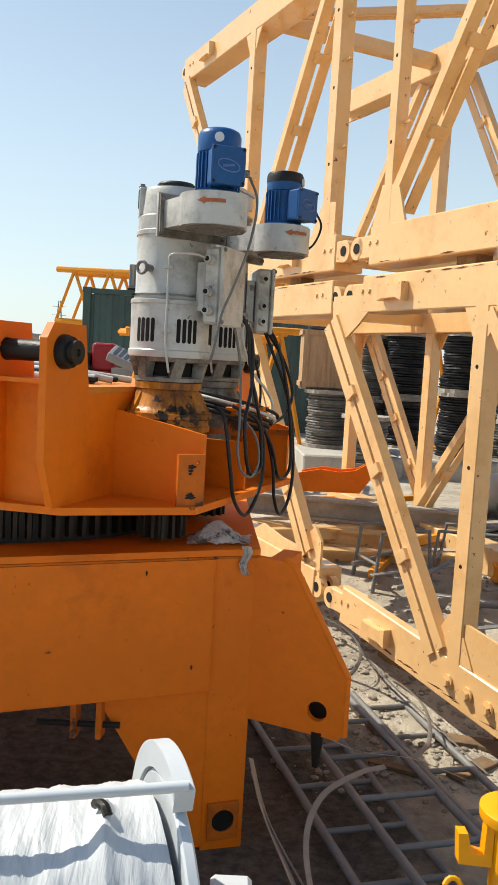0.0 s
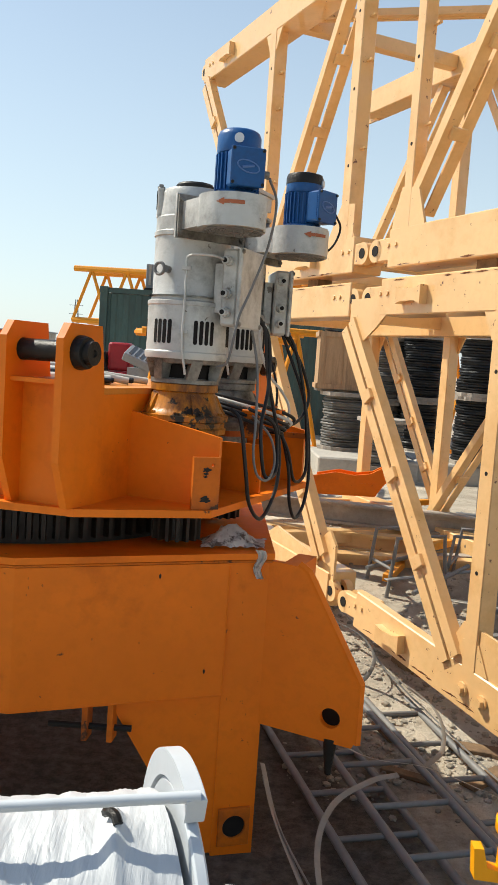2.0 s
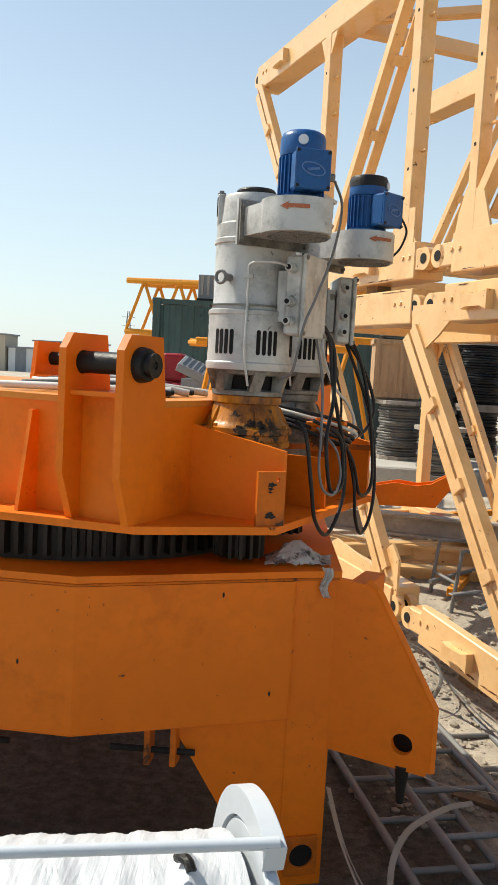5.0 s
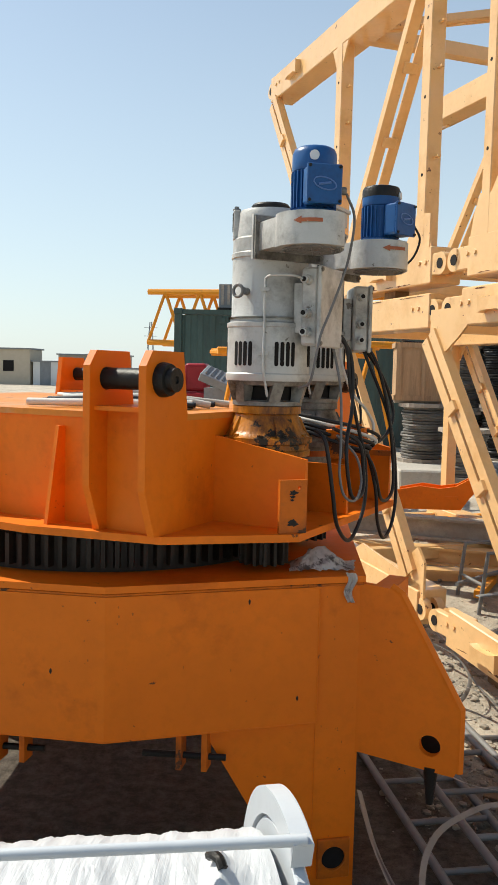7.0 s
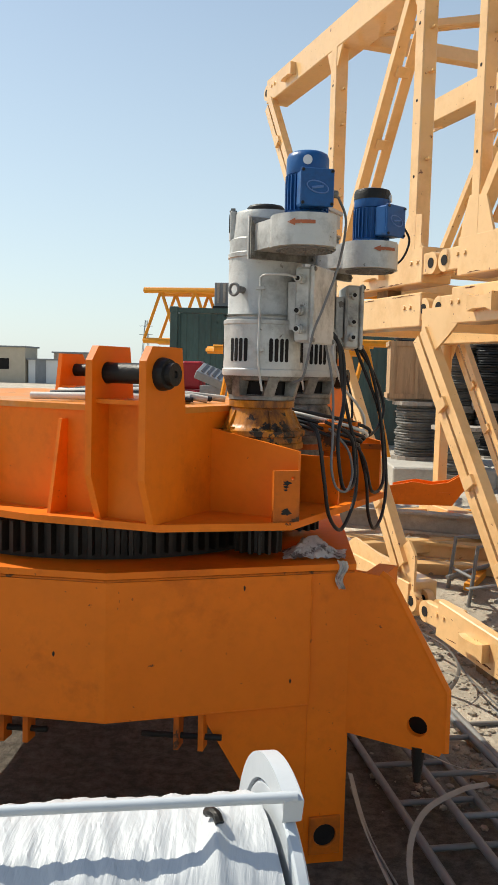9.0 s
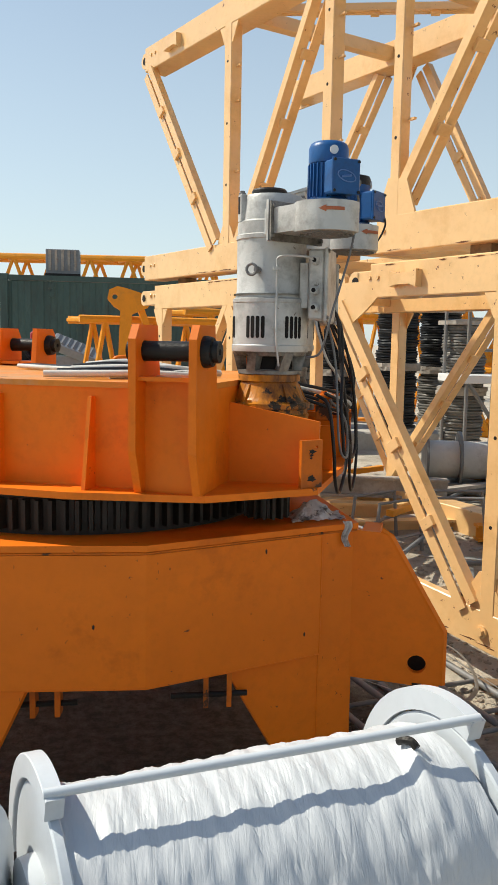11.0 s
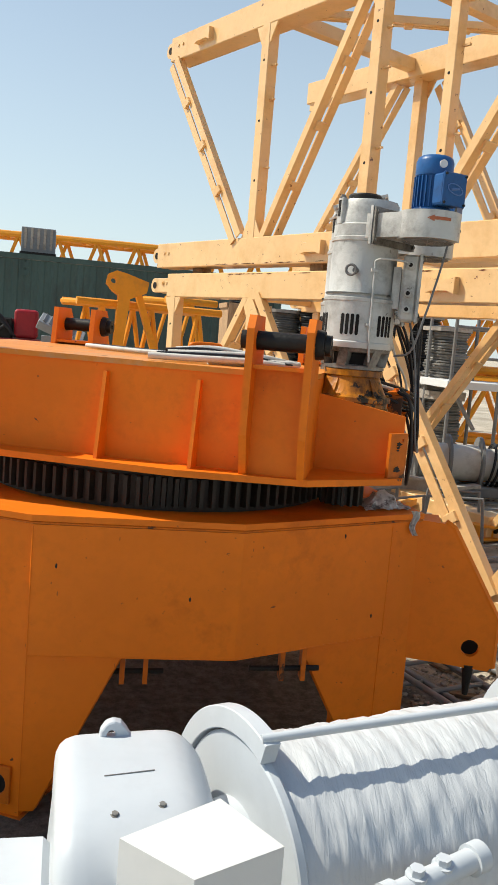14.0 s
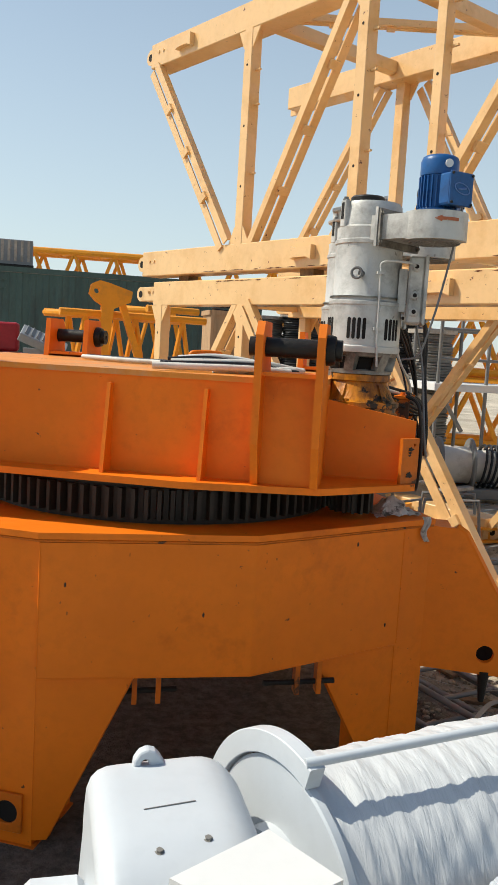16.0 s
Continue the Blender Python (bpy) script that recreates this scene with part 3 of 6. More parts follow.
# ---- slewing drives ----
def build_drive(label, blower_at, box_turn, oily):
    """A slewing motor on its planetary gearbox. Own coordinates: z up from the nose deck, +x towards the terminal box."""
    t = thing("slewing_drive", label, "motor", (0, 0, 0), group="slewing drives")
    gear_m = GEARBOX if not oily else SILVER_DARK
    part("pinion", gear(BM(), (0, 0), 0.088, -0.375, -0.245, 15, 0.026), GEARMAT, t)
    bm = lathe(BM(), [(0.05, -0.245), (0.075, -0.24), (0.075, -0.20), (0.125, -0.198), (0.125, -0.18), (0.092, -0.178), (0.092, -0.09), (0.098, -0.088), (0.098, 0.0)], 32)
    part("lower_housing", bm, gear_m, t, smooth=True)
    prof = [(0.098, 0.0), (0.150, 0.0), (0.152, 0.018), (0.146, 0.022), (0.146, 0.040), (0.156, 0.044), (0.156, 0.062), (0.142, 0.066), (0.128, 0.085), (0.112, 0.125), (0.106, 0.140), (0.116, 0.142), (0.116, 0.165), (0.108, 0.168)]
    gb = part("gearbox", lathe(BM(), prof, 44), gear_m, t, smooth=True)
    for k in range(10):
        a = 2 * math.pi * k / 10
        part("flange_bolt", hexbolt(BM(), (0.140 * math.cos(a), 0.140 * math.sin(a), 0.062), (0, 0, 1), 0.009, 0.012), gear_m, gb)
    for k in range(5):
        a = 2 * math.pi * k / 5 + 0.5
        d = V(math.cos(a), math.sin(a), 0)
        bm = BM()
        slab(bm, [d * 0.100 + V(0, 0, 0.066), d * 0.146 + V(0, 0, 0.066), d * 0.115 + V(0, 0, 0.13), d * 0.100 + V(0, 0, 0.13)], d.cross(V(0, 0, 1)) * 0.014)
        part("rib", bm, gear_m, gb)
    # lantern with open windows, under the motor
    part("lantern", lathe(BM(), [(0.088, 0.168), (0.118, 0.168), (0.118, 0.182), (0.086, 0.184), (0.086, 0.186)], 40), SILVER_DARK, t, smooth=True)
    # black core: the shade seen through the windows is put into its colour
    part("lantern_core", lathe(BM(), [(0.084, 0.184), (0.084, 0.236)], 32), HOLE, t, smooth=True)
    part("lantern_collar", lathe(BM(), [(0.088, 0.232), (0.130, 0.236), (0.138, 0.250), (0.09, 0.250)], 40), SILVER_DARK, t, smooth=True)
    for k in range(6):
        a = 2 * math.pi * k / 6 + 0.2
        d = V(math.cos(a), math.sin(a), 0)
        s = d.cross(V(0, 0, 1))
        bm = BM()
        slab(bm, [d * 0.088 - s * 0.012 + V(0, 0, 0.18), d * 0.120 - s * 0.012 + V(0, 0, 0.18), d * 0.136 - s * 0.026 + V(0, 0, 0.245), d * 0.088 - s * 0.026 + V(0, 0, 0.245)], s * 0.038)
        part("lantern_post", bm, SILVER_DARK, t, bevel=0.002)
    # motor body
    prof = [(0.09, 0.25), (0.141, 0.25), (0.1435, 0.258), (0.1435, 0.272), (0.140, 0.276), (0.1395, 0.425), (0.142, 0.428), (0.142, 0.440), (0.133, 0.445), (0.1305, 0.452), (0.1305, 0.462), (0.128, 0.466), (0.128, 0.652), (0.132, 0.655), (0.132, 0.668), (0.1275, 0.672), (0.127, 0.70), (0.1275, 0.715), (0.118, 0.722), (0.112, 0.80), (0.106, 0.812), (0.06, 0.816)]
    body = part("motor_body", lathe(BM(), prof, 56), SILVER, t, smooth=True)
    for grp in range(6):
        for k in range(4):
            a = 2 * math.pi * grp / 6 + 0.14 * (k - 1.5) + 0.35
            d = V(math.cos(a), math.sin(a), 0)
            s = d.cross(V(0, 0, 1))
            bm = BM()
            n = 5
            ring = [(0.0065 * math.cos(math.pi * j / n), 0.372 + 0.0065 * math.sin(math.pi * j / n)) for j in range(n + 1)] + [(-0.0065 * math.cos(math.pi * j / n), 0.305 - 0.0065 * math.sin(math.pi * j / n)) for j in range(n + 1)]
            # black slab in place of an open slot's shaded inside
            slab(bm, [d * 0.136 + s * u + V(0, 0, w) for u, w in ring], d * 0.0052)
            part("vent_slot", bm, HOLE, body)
    part("body_strap", lathe(BM(), [(0.1395, 0.455), (0.1335, 0.455), (0.1335, 0.459), (0.1395, 0.459)][::-1], 48), SILVER, body, smooth=True)
    for a in (-2.55, 0.6, 2.2):
        d = V(math.cos(a), math.sin(a), 0)
        ck = part("clamp_ear", box(BM(), d * 0.118 + V(0, 0, 0.765), (0.022, 0.035, 0.10), a), SILVER, body, bevel=0.003)
        part("clamp_slot", box(BM(), d * 0.129 + V(0, 0, 0.775), (0.004, 0.016, 0.06), a), HOLE, ck)
        part("clamp_bolt", hexbolt(BM(), d * 0.118 + V(0, 0, 0.815), (0, 0, 1), 0.009, 0.012), GALV, ck)
    if not oily:
        part("top_cap", lathe(BM(), [(0.02, 0.815), (0.058, 0.815), (0.066, 0.824), (0.066, 0.838), (0.060, 0.845), (0.03, 0.85)], 32, Matrix.Translation((-0.02, 0.03, 0))), BLACK, t, smooth=True)
    else:
        hood = part("rain_hood", lathe(BM(), [(0.115, 0.80), (0.135, 0.805), (0.138, 0.812), (0.118, 0.818), (0.118, 0.87)], 40), SILVER, t, smooth=True)
        bm = BM()
        slab(bm, [(-0.115, -0.10, 0.845), (0.115, -0.10, 0.905), (0.115, 0.10, 0.905), (-0.115, 0.10, 0.845)], (0, 0, 0.012))
        part("hood_lid", bm, SILVER, hood, bevel=0.004)
        bm = BM()
        slab(bm, [(-0.10, -0.09, 0.85), (0.105, -0.09, 0.85), (0.105, -0.09, 0.903), (-0.10, -0.09, 0.850)], (0, 0.18, 0))
        part("hood_wedge", bm, SILVER, hood)
    # eye bolts
    for a in (-1.72, 1.35):
        d = V(math.cos(a), math.sin(a), 0)
        s = d.cross(V(0, 0, 1))
        bm = BM()
        cyl(bm, d * 0.120 + V(0, 0, 0.54), d * 0.146 + s * -0.002 + V(0, 0, 0.54), 0.012, 12)
        c = d * 0.160 + s * 0.012 + V(0, 0, 0.54)
        tube(bm, [c + s * 0.019 * math.cos(u) + V(0, 0, 0.019 * math.sin(u)) for u in [2 * math.pi * k / 18 for k in range(19)]], 0.0055, 8, 1)
        part("eye_bolt", bm, GALV, body, smooth=True)
    # terminal box on the side
    tb = part("terminal_box", box(BM(), (0.184, 0.005, 0.492), (0.058, 0.178, 0.25)), SILVER, t, bevel=0.008)
    part("box_lid", box(BM(), (0.220, 0.005, 0.492), (0.014, 0.186, 0.258)), SILVER, tb, bevel=0.004)
    part("box_neck", box(BM(), (0.135, 0.0, 0.49), (0.03, 0.12, 0.16)), SILVER, tb)
    for y in (-0.080, 0.090):
        for z in (0.375, 0.609):
            part("lid_screw", hexbolt(BM(), (0.226, y, z), (1, 0, 0), 0.006, 0.006), SILVER_DARK, tb)
    for z in (0.41, 0.47, 0.575):
        bm = cyl(BM(), (0.182, -0.086, z), (0.182, -0.108, z), 0.017, 8)
        cyl(bm, (0.182, -0.108, z), (0.182, -0.122, z), 0.013, 14)
        g = part("cable_gland", bm, SILVER, tb, bevel=0.001)
        part("gland_hole", cyl(BM(), (0.182, -0.1215, z), (0.182, -0.1235, z), 0.008, 12), HOLE, g)
    for z in (0.40, 0.47):
        bm = cyl(BM(), (0.182, 0.096, z), (0.182, 0.125, z), 0.016, 8)
        part("cable_gland", bm, SILVER, tb, bevel=0.001)
    if oily:
        spin = Matrix.Rotation(radians(32), 4, 'Z')
        for ob in [tb, *tb.children]:
            ob.data.transform(spin)
            for sub in ob.children if ob is not tb else []:
                sub.data.transform(spin)
    # conduit down the body
    dirc = lambda a, r, z: V(r * math.cos(a), r * math.sin(a), z)
    part("conduit", tube(BM(), [V(0.182, -0.115, 0.575), V(0.15, -0.145, 0.585), dirc(-1.15, 0.146, 0.585), dirc(-1.2, 0.143, 0.54), dirc(-1.2, 0.148, 0.42), dirc(-1.2, 0.152, 0.30), dirc(-1.1, 0.135, 0.20)], 0.0042, 8), SILVER, t, "pale cable conduit", smooth=True)
    for z in (0.34, 0.545):
        part("conduit_clip", box(BM(), dirc(-1.2, 0.146, z), (0.03, 0.012, 0.012), -1.2 + math.pi / 2), SILVER, body)
    # blower: volute, grille, blue motor
    bx, by = blower_at
    bl = V(bx, by, 0)
    out = bl.normalized()
    bz = 0.657
    bm = BM()
    ring = []
    for k in range(40):
        a = 2 * math.pi * k / 40
        ring.append(bl + V(math.cos(a), math.sin(a), 0) * (0.105 + 0.011 * math.sin(a * 0.5 + box_turn)) + V(0, 0, bz))
    slab(bm, ring, (0, 0, 0.098))
    vol = part("blower_volute", bm, SILVER, t, bevel=0.010, smooth=True)
    s = out.cross(V(0, 0, 1))
    bm = BM()
    slab(bm, [out * 0.09 + s * 0.11 + V(0, 0, bz + 0.005), out * 0.09 - s * 0.11 + V(0, 0, bz + 0.005), bl - s * 0.104 + V(0, 0, bz + 0.005), bl + s * 0.104 + V(0, 0, bz + 0.005)], (0, 0, 0.088))
    part("air_duct", bm, SILVER, vol, bevel=0.006)
    bm = BM()
    slab(bm, [out * 0.118 + s * 0.125 + V(0, 0, bz - 0.02), out * 0.118 - s * 0.125 + V(0, 0, bz - 0.02), out * 0.118 - s * 0.125 + V(0, 0, bz + 0.12), out * 0.118 + s * 0.125 + V(0, 0, bz + 0.12)], out * 0.012)
    part("duct_flange", bm, SILVER, vol, bevel=0.002)
    bm = BM()
    slab(bm, [out * 0.133 + s * 0.122 + V(0, 0, bz - 0.02), out * 0.133 - s * 0.122 + V(0, 0, bz - 0.02), out * 0.133 - s * 0.122 + V(0, 0, bz + 0.115), out * 0.133 + s * 0.122 + V(0, 0, bz + 0.115)], out * 0.008)
    part("duct_flange", bm, SILVER_DARK, vol, bevel=0.002)
    for sg in (-1, 1):
        for z in (-0.005, 0.10):
            part("flange_screw", hexbolt(BM(), out * 0.141 + s * 0.112 * sg + V(0, 0, bz + z), out, 0.007, 0.008), SILVER_DARK, vol)
    bm = BM()
    for r in (0.03, 0.045, 0.06, 0.075, 0.09):
        tube(bm, [bl + V(r * math.cos(2 * math.pi * k / 28), r * math.sin(2 * math.pi * k / 28), bz - 0.004) for k in range(29)], 0.0028, 5, 1)
    for k in range(8):
        a = math.pi * k / 8
        d = V(math.cos(a), math.sin(a), 0)
        tube(bm, [bl + d * 0.092 + V(0, 0, bz - 0.005), bl - d * 0.092 + V(0, 0, bz - 0.005)], 0.0025, 5, 1)
    part("air_grille", bm, GALV, vol, "yellowed round wire grille")
    bz2 = bz + 0.098
    prof = [(0.058, 0), (0.080, 0.0), (0.083, 0.008), (0.063, 0.013), (0.061, 0.016), (0.061, 0.128), (0.066, 0.130), (0.0675, 0.135), (0.0675, 0.180), (0.062, 0.194), (0.052, 0.200), (0.02, 0.201)]
    bmot = part("blue_motor", lathe(BM(), prof, 40, Matrix.Translation(bl + V(0, 0, bz2))), BLUE, t, "blue painted fan motor", smooth=True)
    for k in range(26):
        a = 2 * math.pi * k / 26
        d = V(math.cos(a), math.sin(a), 0)
        bm = BM()
        slab(bm, [bl + d * 0.060 + V(0, 0, bz2 + 0.018), bl + d * 0.0695 + V(0, 0, bz2 + 0.018), bl + d * 0.0695 + V(0, 0, bz2 + 0.126), bl + d * 0.060 + V(0, 0, bz2 + 0.126)], d.cross(V(0, 0, 1)) * 0.004)
        part("cooling_fin", bm, BLUE, bmot)
    if oily:
        part("cowl_band", lathe(BM(), [(0.0655, 0.160), (0.0685, 0.160), (0.0685, 0.186), (0.064, 0.1965), (0.058, 0.198)], 40, Matrix.Translation(bl + V(0, 0, bz2))), BLACK, bmot, "dark worn cowl", smooth=True)
    bd = V(math.cos(box_turn), math.sin(box_turn), 0)
    bs = bd.cross(V(0, 0, 1))
    q = bl + bd * 0.084 + V(0, 0, bz2 + 0.074)
    turn = Matrix.Translation(q) @ Matrix.Rotation(box_turn, 4, 'Z')
    jb = part("junction_box", box(BM(), None, (0.056, 0.100, 0.108), m=turn), BLUE, bmot, bevel=0.006)
    part("box_cover", box(BM(), None, (0.010, 0.106, 0.114), m=turn @ Matrix.Translation((0.030, 0, 0))), BLUE, jb, bevel=0.003)
    logo = [q + bd * 0.0362 + bs * (0.034 * math.cos(u)) + V(0, 0, 0.017 * math.sin(u) + 0.006 * math.cos(u)) for u in [2 * math.pi * k / 24 for k in range(25)]]
    part("raised_emblem", tube(BM(), logo, 0.0022, 5, 1), BLUE_LIGHT, jb)
    part("raised_emblem", tube(BM(), [q + bd * 0.0362 + bs * (0.018 - 0.012 * k) + V(0, 0, 0.002 * k - 0.003) for k in range(4)], 0.004, 5, 3), BLUE_LIGHT, jb)
    for y in (-0.046, 0.046):
        for z in (-0.049, 0.049):
            part("cover_screw", cyl(BM(), turn @ V(0.033, y, z), turn @ V(0.039, y, z), 0.005, 10), BLACK, jb)
    gl = cyl(BM(), turn @ V(-0.005, 0.049, -0.01), turn @ V(-0.005, 0.076, -0.01), 0.012, 10)
    part("cable_gland", gl, SILVER_DARK, jb)
    w = box_turn + (-0.28 if not oily else 0.45)
    pd = V(math.cos(w), math.sin(w), 0)
    part("white_plug", lathe(BM(), [(0.012, -0.006), (0.0145, 0.0), (0.0145, 0.005), (0.006, 0.006)], 20, frame_at(bl + pd * 0.0675 + V(0, 0, bz2 + 0.166), pd)), WHITE, bmot, "white round plug", smooth=True)
    # painted arrow on the volute
    aw = box_turn - 0.30
    bm = BM()

    def on(u, z):
        a = aw + u / 0.116
        return bl + V(math.cos(a), math.sin(a), 0) * 0.1178 + V(0, 0, bz + 0.068 + z)
    for x0, x1, h0, h1 in ((-0.055, -0.030, 0.0005, 0.011), (-0.030, -0.010, 0.0055, 0.0055), (-0.010, 0.010, 0.0055, 0.0055), (0.010, 0.032, 0.0055, 0.0055)):
        slab(bm, [on(x0, -h0), on(x1, -h1), on(x1, h1), on(x0, h0)], V(math.cos(aw), math.sin(aw), 0) * 0.0016)
    part("painted_arrow", bm, ARROWRED, vol, "faded red direction arrow")
    return t


BT = math.atan2(PB.y, PB.x)
d1 = build_drive("dusty silver slewing motor on a yellow gearbox, blue fan motor", (0.233, -0.179), radians(-50), False)
d1.matrix_basis = Matrix.Translation(P(*M1, 1.508)) @ Matrix.Rotation(BT, 4, 'Z')
d2 = build_drive("dusty silver slewing motor with rain hood and blue fan motor", (0.306, -0.087), radians(-20), True)
d2.matrix_basis = Matrix.Translation(P(*M2, 1.508)) @ Matrix.Rotation(BT, 4, 'Z')


# ---- mast sections, two layers lying on their sides ----
MO, MD, MN = V(0.497, 5.078), V(0.419, -0.908), V(0.908, 0.419)


def S(s, w, z):
    """A place on the mast stack: s along it, w back from its front face, z up."""
    return V(MO.x + MD.x * s + MN.x * w, MO.y + MD.y * s + MN.y * w, z)


D3, N3 = at(MD, 0), at(MN, 0)


def brace(t, p, q, nrm, wide=0.150, deep=0.06, n=3, name="brace"):
    """A lattice bar of two angles side by side, joined by short batten plates."""
    p, q, nrm = Vector(p), Vector(q), Vector(nrm).normalized()
    ax_ = (q - p).normalized()
    sd = ax_.cross(nrm).normalized()
    lw = wide * 0.43
    first = None
    for sg in (-1, 1):
        prof = [(wide / 2, 0), (wide / 2, deep), (wide / 2 - 0.011, deep), (wide / 2 - 0.011, 0.011), (wide / 2 - lw, 0.011), (wide / 2 - lw, 0)]
        bm = slab(BM(), [p + sd * sg * u + nrm * v for u, v in prof], q - p)
        ob = part(name, bm, CREAM, t if first is None else first)
        first = first or ob
    br = first
    for k in range(n):
        f = (k + 1) / (n + 1)
        c = p.lerp(q, f) - nrm * 0.010
        bm = beam(BM(), c - ax_ * 0.032, c + ax_ * 0.032, wide * 0.55, 0.026, nrm)
        part("batten", bm, CREAM, br, bevel=0.003)
    return br


def chord(t, p, q, size, name="chord", up=(0, 0, 1)):
    return part(name, beam(BM(), p, q, size, size, up), CREAM, t, bevel=0.006)


def eye(t, c, ax_, r=0.075, thick=0.05):
    """A pin eye: a ring with a dark bore."""
    bm = lathe(BM(), [(0.028, -thick / 2), (r, -thick / 2), (r, thick / 2), (0.028, thick / 2)], 28, frame_at(c, ax_))
    e = part("pin_eye", bm, CREAM, t, smooth=True)
    part("pin_bore", cyl(BM(), Vector(c) - Vector(ax_) * (thick / 2 + 0.003), Vector(c) + Vector(ax_) * (thick / 2 + 0.003), 0.030, 20), HOLE, e)


def build_section(label, s0, s1, zlo0, zlo1, zhi, posts, braces, back=1.77, cs=0.20, low=0.20, pw=0.095):
    t = thing("mast_section", label, "crane mast", tuple(S((s0 + s1) / 2, back / 2, zlo0 - 0.1)), group="stacked mast sections")
    for w in (0.0, back):
        wc = w + (cs / 2 if w == 0 else -cs / 2)
        chord(t, S(s0, wc, zhi), S(s1, wc, zhi), cs)
        wl = w + (low / 2 if w == 0 else -low / 2)
        part("chord", beam(BM(), S(s0, wl, zlo0), S(s1, wl, zlo1), low, cs * 1.05), CREAM, t, bevel=0.006)
        for s in posts:
            zl = zlo0 + (zlo1 - zlo0) * (s - s0) / (s1 - s0)
            bm = BM()
            beam(bm, S(s, w + (pw / 2 if w == 0 else -pw / 2), zl), S(s, w + (pw / 2 if w == 0 else -pw / 2), zhi), pw, pw, N3)
            post = part("post", bm, CREAM, t, bevel=0.005)
            if w == 0:
                for zz in (0.3, 0.55, 0.8):
                    z = zl + (zhi - zl) * zz
                    part("bolt_hole", cyl(BM(), S(s, -0.001, z), S(s, 0.002, z), 0.010, 12), HOLE, post)
            # gussets
            for zc, sg in ((zl + cs * 0.5, 1), (zhi - cs * 0.5, -1)):
                y = 0.004 if w == 0 else back - 0.018
                g = [S(s - 0.12, y, zc), S(s + 0.13, y, zc), S(s + 0.055, y, zc + 0.13 * sg), S(s - 0.055, y, zc + 0.13 * sg)]
                part("gusset", slab(BM(), g, N3 * 0.014), CREAM, t)
        for sa, za, sb, zb in braces if w == 0 else [(sa, zb, sb, za) for sa, za, sb, zb in braces]:
            y = -0.036 if w == 0 else back + 0.004
            if (sb - sa) * (zb - za) > 0:
                ax_ = (S(sb, 0, zb) - S(sa, 0, za)).normalized()
                under = ax_.cross(N3).normalized()
                if under.z < 0:
                    under = -under
                yc = 0.085 if w == 0 else back - 0.085
                brace(t, S(sa, yc, za), S(sb, yc, zb), under, 0.165, 0.055, n=3)
            else:
                brace(t, S(sa, y + 0.02, za), S(sb, y + 0.02, zb), N3, n=3)
    # cross members between the two faces, top and bottom
    for s in posts:
        zl = zlo0 + (zlo1 - zlo0) * (s - s0) / (s1 - s0)
        for z in (zhi, zl):
            part("cross_member", beam(BM(), S(s, cs, z), S(s, back - cs, z), 0.09, 0.10), CREAM, t, bevel=0.004)
    for a, b in zip(posts, posts[1:]):
        brace(t, S(a + 0.06, cs, zhi), S(b - 0.06, back - cs, zhi), V(0, 0, 1), 0.10, 0.05, 3, "plan_brace")
    return t


def end_fittings(t, s, zs, sgn, back=1.77):
    """The pin eyes at a section's end, on each chord."""
    for z in zs:
        for w in (0.0, back - 0.13):
            for k in (0, 1):
                c = S(s + sgn * 0.08, w + 0.03 + 0.085 * k, z)
                eye(t, c, N3, 0.064, 0.045)
                part("eye_shank", beam(BM(), S(s - sgn * 0.16, w + 0.03 + 0.085 * k, z), S(s + sgn * 0.07, w + 0.03 + 0.085 * k, z), 0.045, 0.125), CREAM, t, bevel=0.006)
            for k in (0, 1):
                part("shank_bolt", hexbolt(BM(), S(s - sgn * (0.06 + 0.07 * k), w + 0.006, z + 0.02), -N3, 0.014, 0.014), CREAM, t)


def step_block(t, s, z, w=-0.045):
    """The curved stop block welded to a chord's face."""
    bm = BM()
    pts = [(-0.115, 0.042), (-0.07, 0.030), (0.05, 0.030), (0.10, 0.046), (0.10, -0.052), (0.05, -0.034), (-0.07, -0.034), (-0.115, -0.046)]
    slab(bm, [S(s + a, w, z + b) for a, b in pts], N3 * 0.05)
    part("stop_block", bm, CREAM, t, bevel=0.008)


HI, MID, LOW = 4.19, 2.425, 2.165
u1 = build_section("pale yellow crane mast section stacked on another section", -2.50, 0.20, MID, MID, HI, (-1.13, 0.06), ((-2.42, HI - 0.12, -1.30, MID + 0.1), (-0.98, MID + 0.08, -0.05, HI - 0.12)))
end_fittings(u1, 0.20, (MID,), 1)
end_fittings(u1, -2.44, (MID, HI), -1)
step_block(u1, -1.95, HI)
step_block(u1, -0.35, MID)
u2 = build_section("pale yellow crane mast section with a wide diagonal brace", 0.56, 3.0, MID, MID, HI, (0.70, 1.80, 2.9), ((0.72, MID + 0.17, 1.72, HI - 0.12), (2.8, MID + 0.1, 1.9, HI - 0.12)), pw=0.075)
end_fittings(u2, 0.50, (MID,), -1)
l1 = build_section("pale yellow crane mast section lying on the ground", -2.30, 0.20, 0.50, 0.42, LOW, (-2.2, -1.05), ((-1.0, LOW - 0.1, 0.10, 0.60), (-1.1, LOW - 0.1, -2.1, 0.60)))
end_fittings(l1, 0.14, (LOW, 0.42), 1)
end_fittings(l1, -2.44, (LOW,), -1)
l2 = build_section("pale yellow crane mast section lying under a stacked one", 0.52, 3.0, 0.40, 0.18, LOW, (1.52, 2.9), ((0.22, LOW - 0.15, 1.40, 0.42), (1.62, LOW - 0.1, 2.8, 0.35)), low=0.06)
end_fittings(l2, 0.46, (LOW, 0.40), -1)
for z0, s in ((LOW, 0.85), (0.36, 0.92)):
    step_block(l2, s, z0)
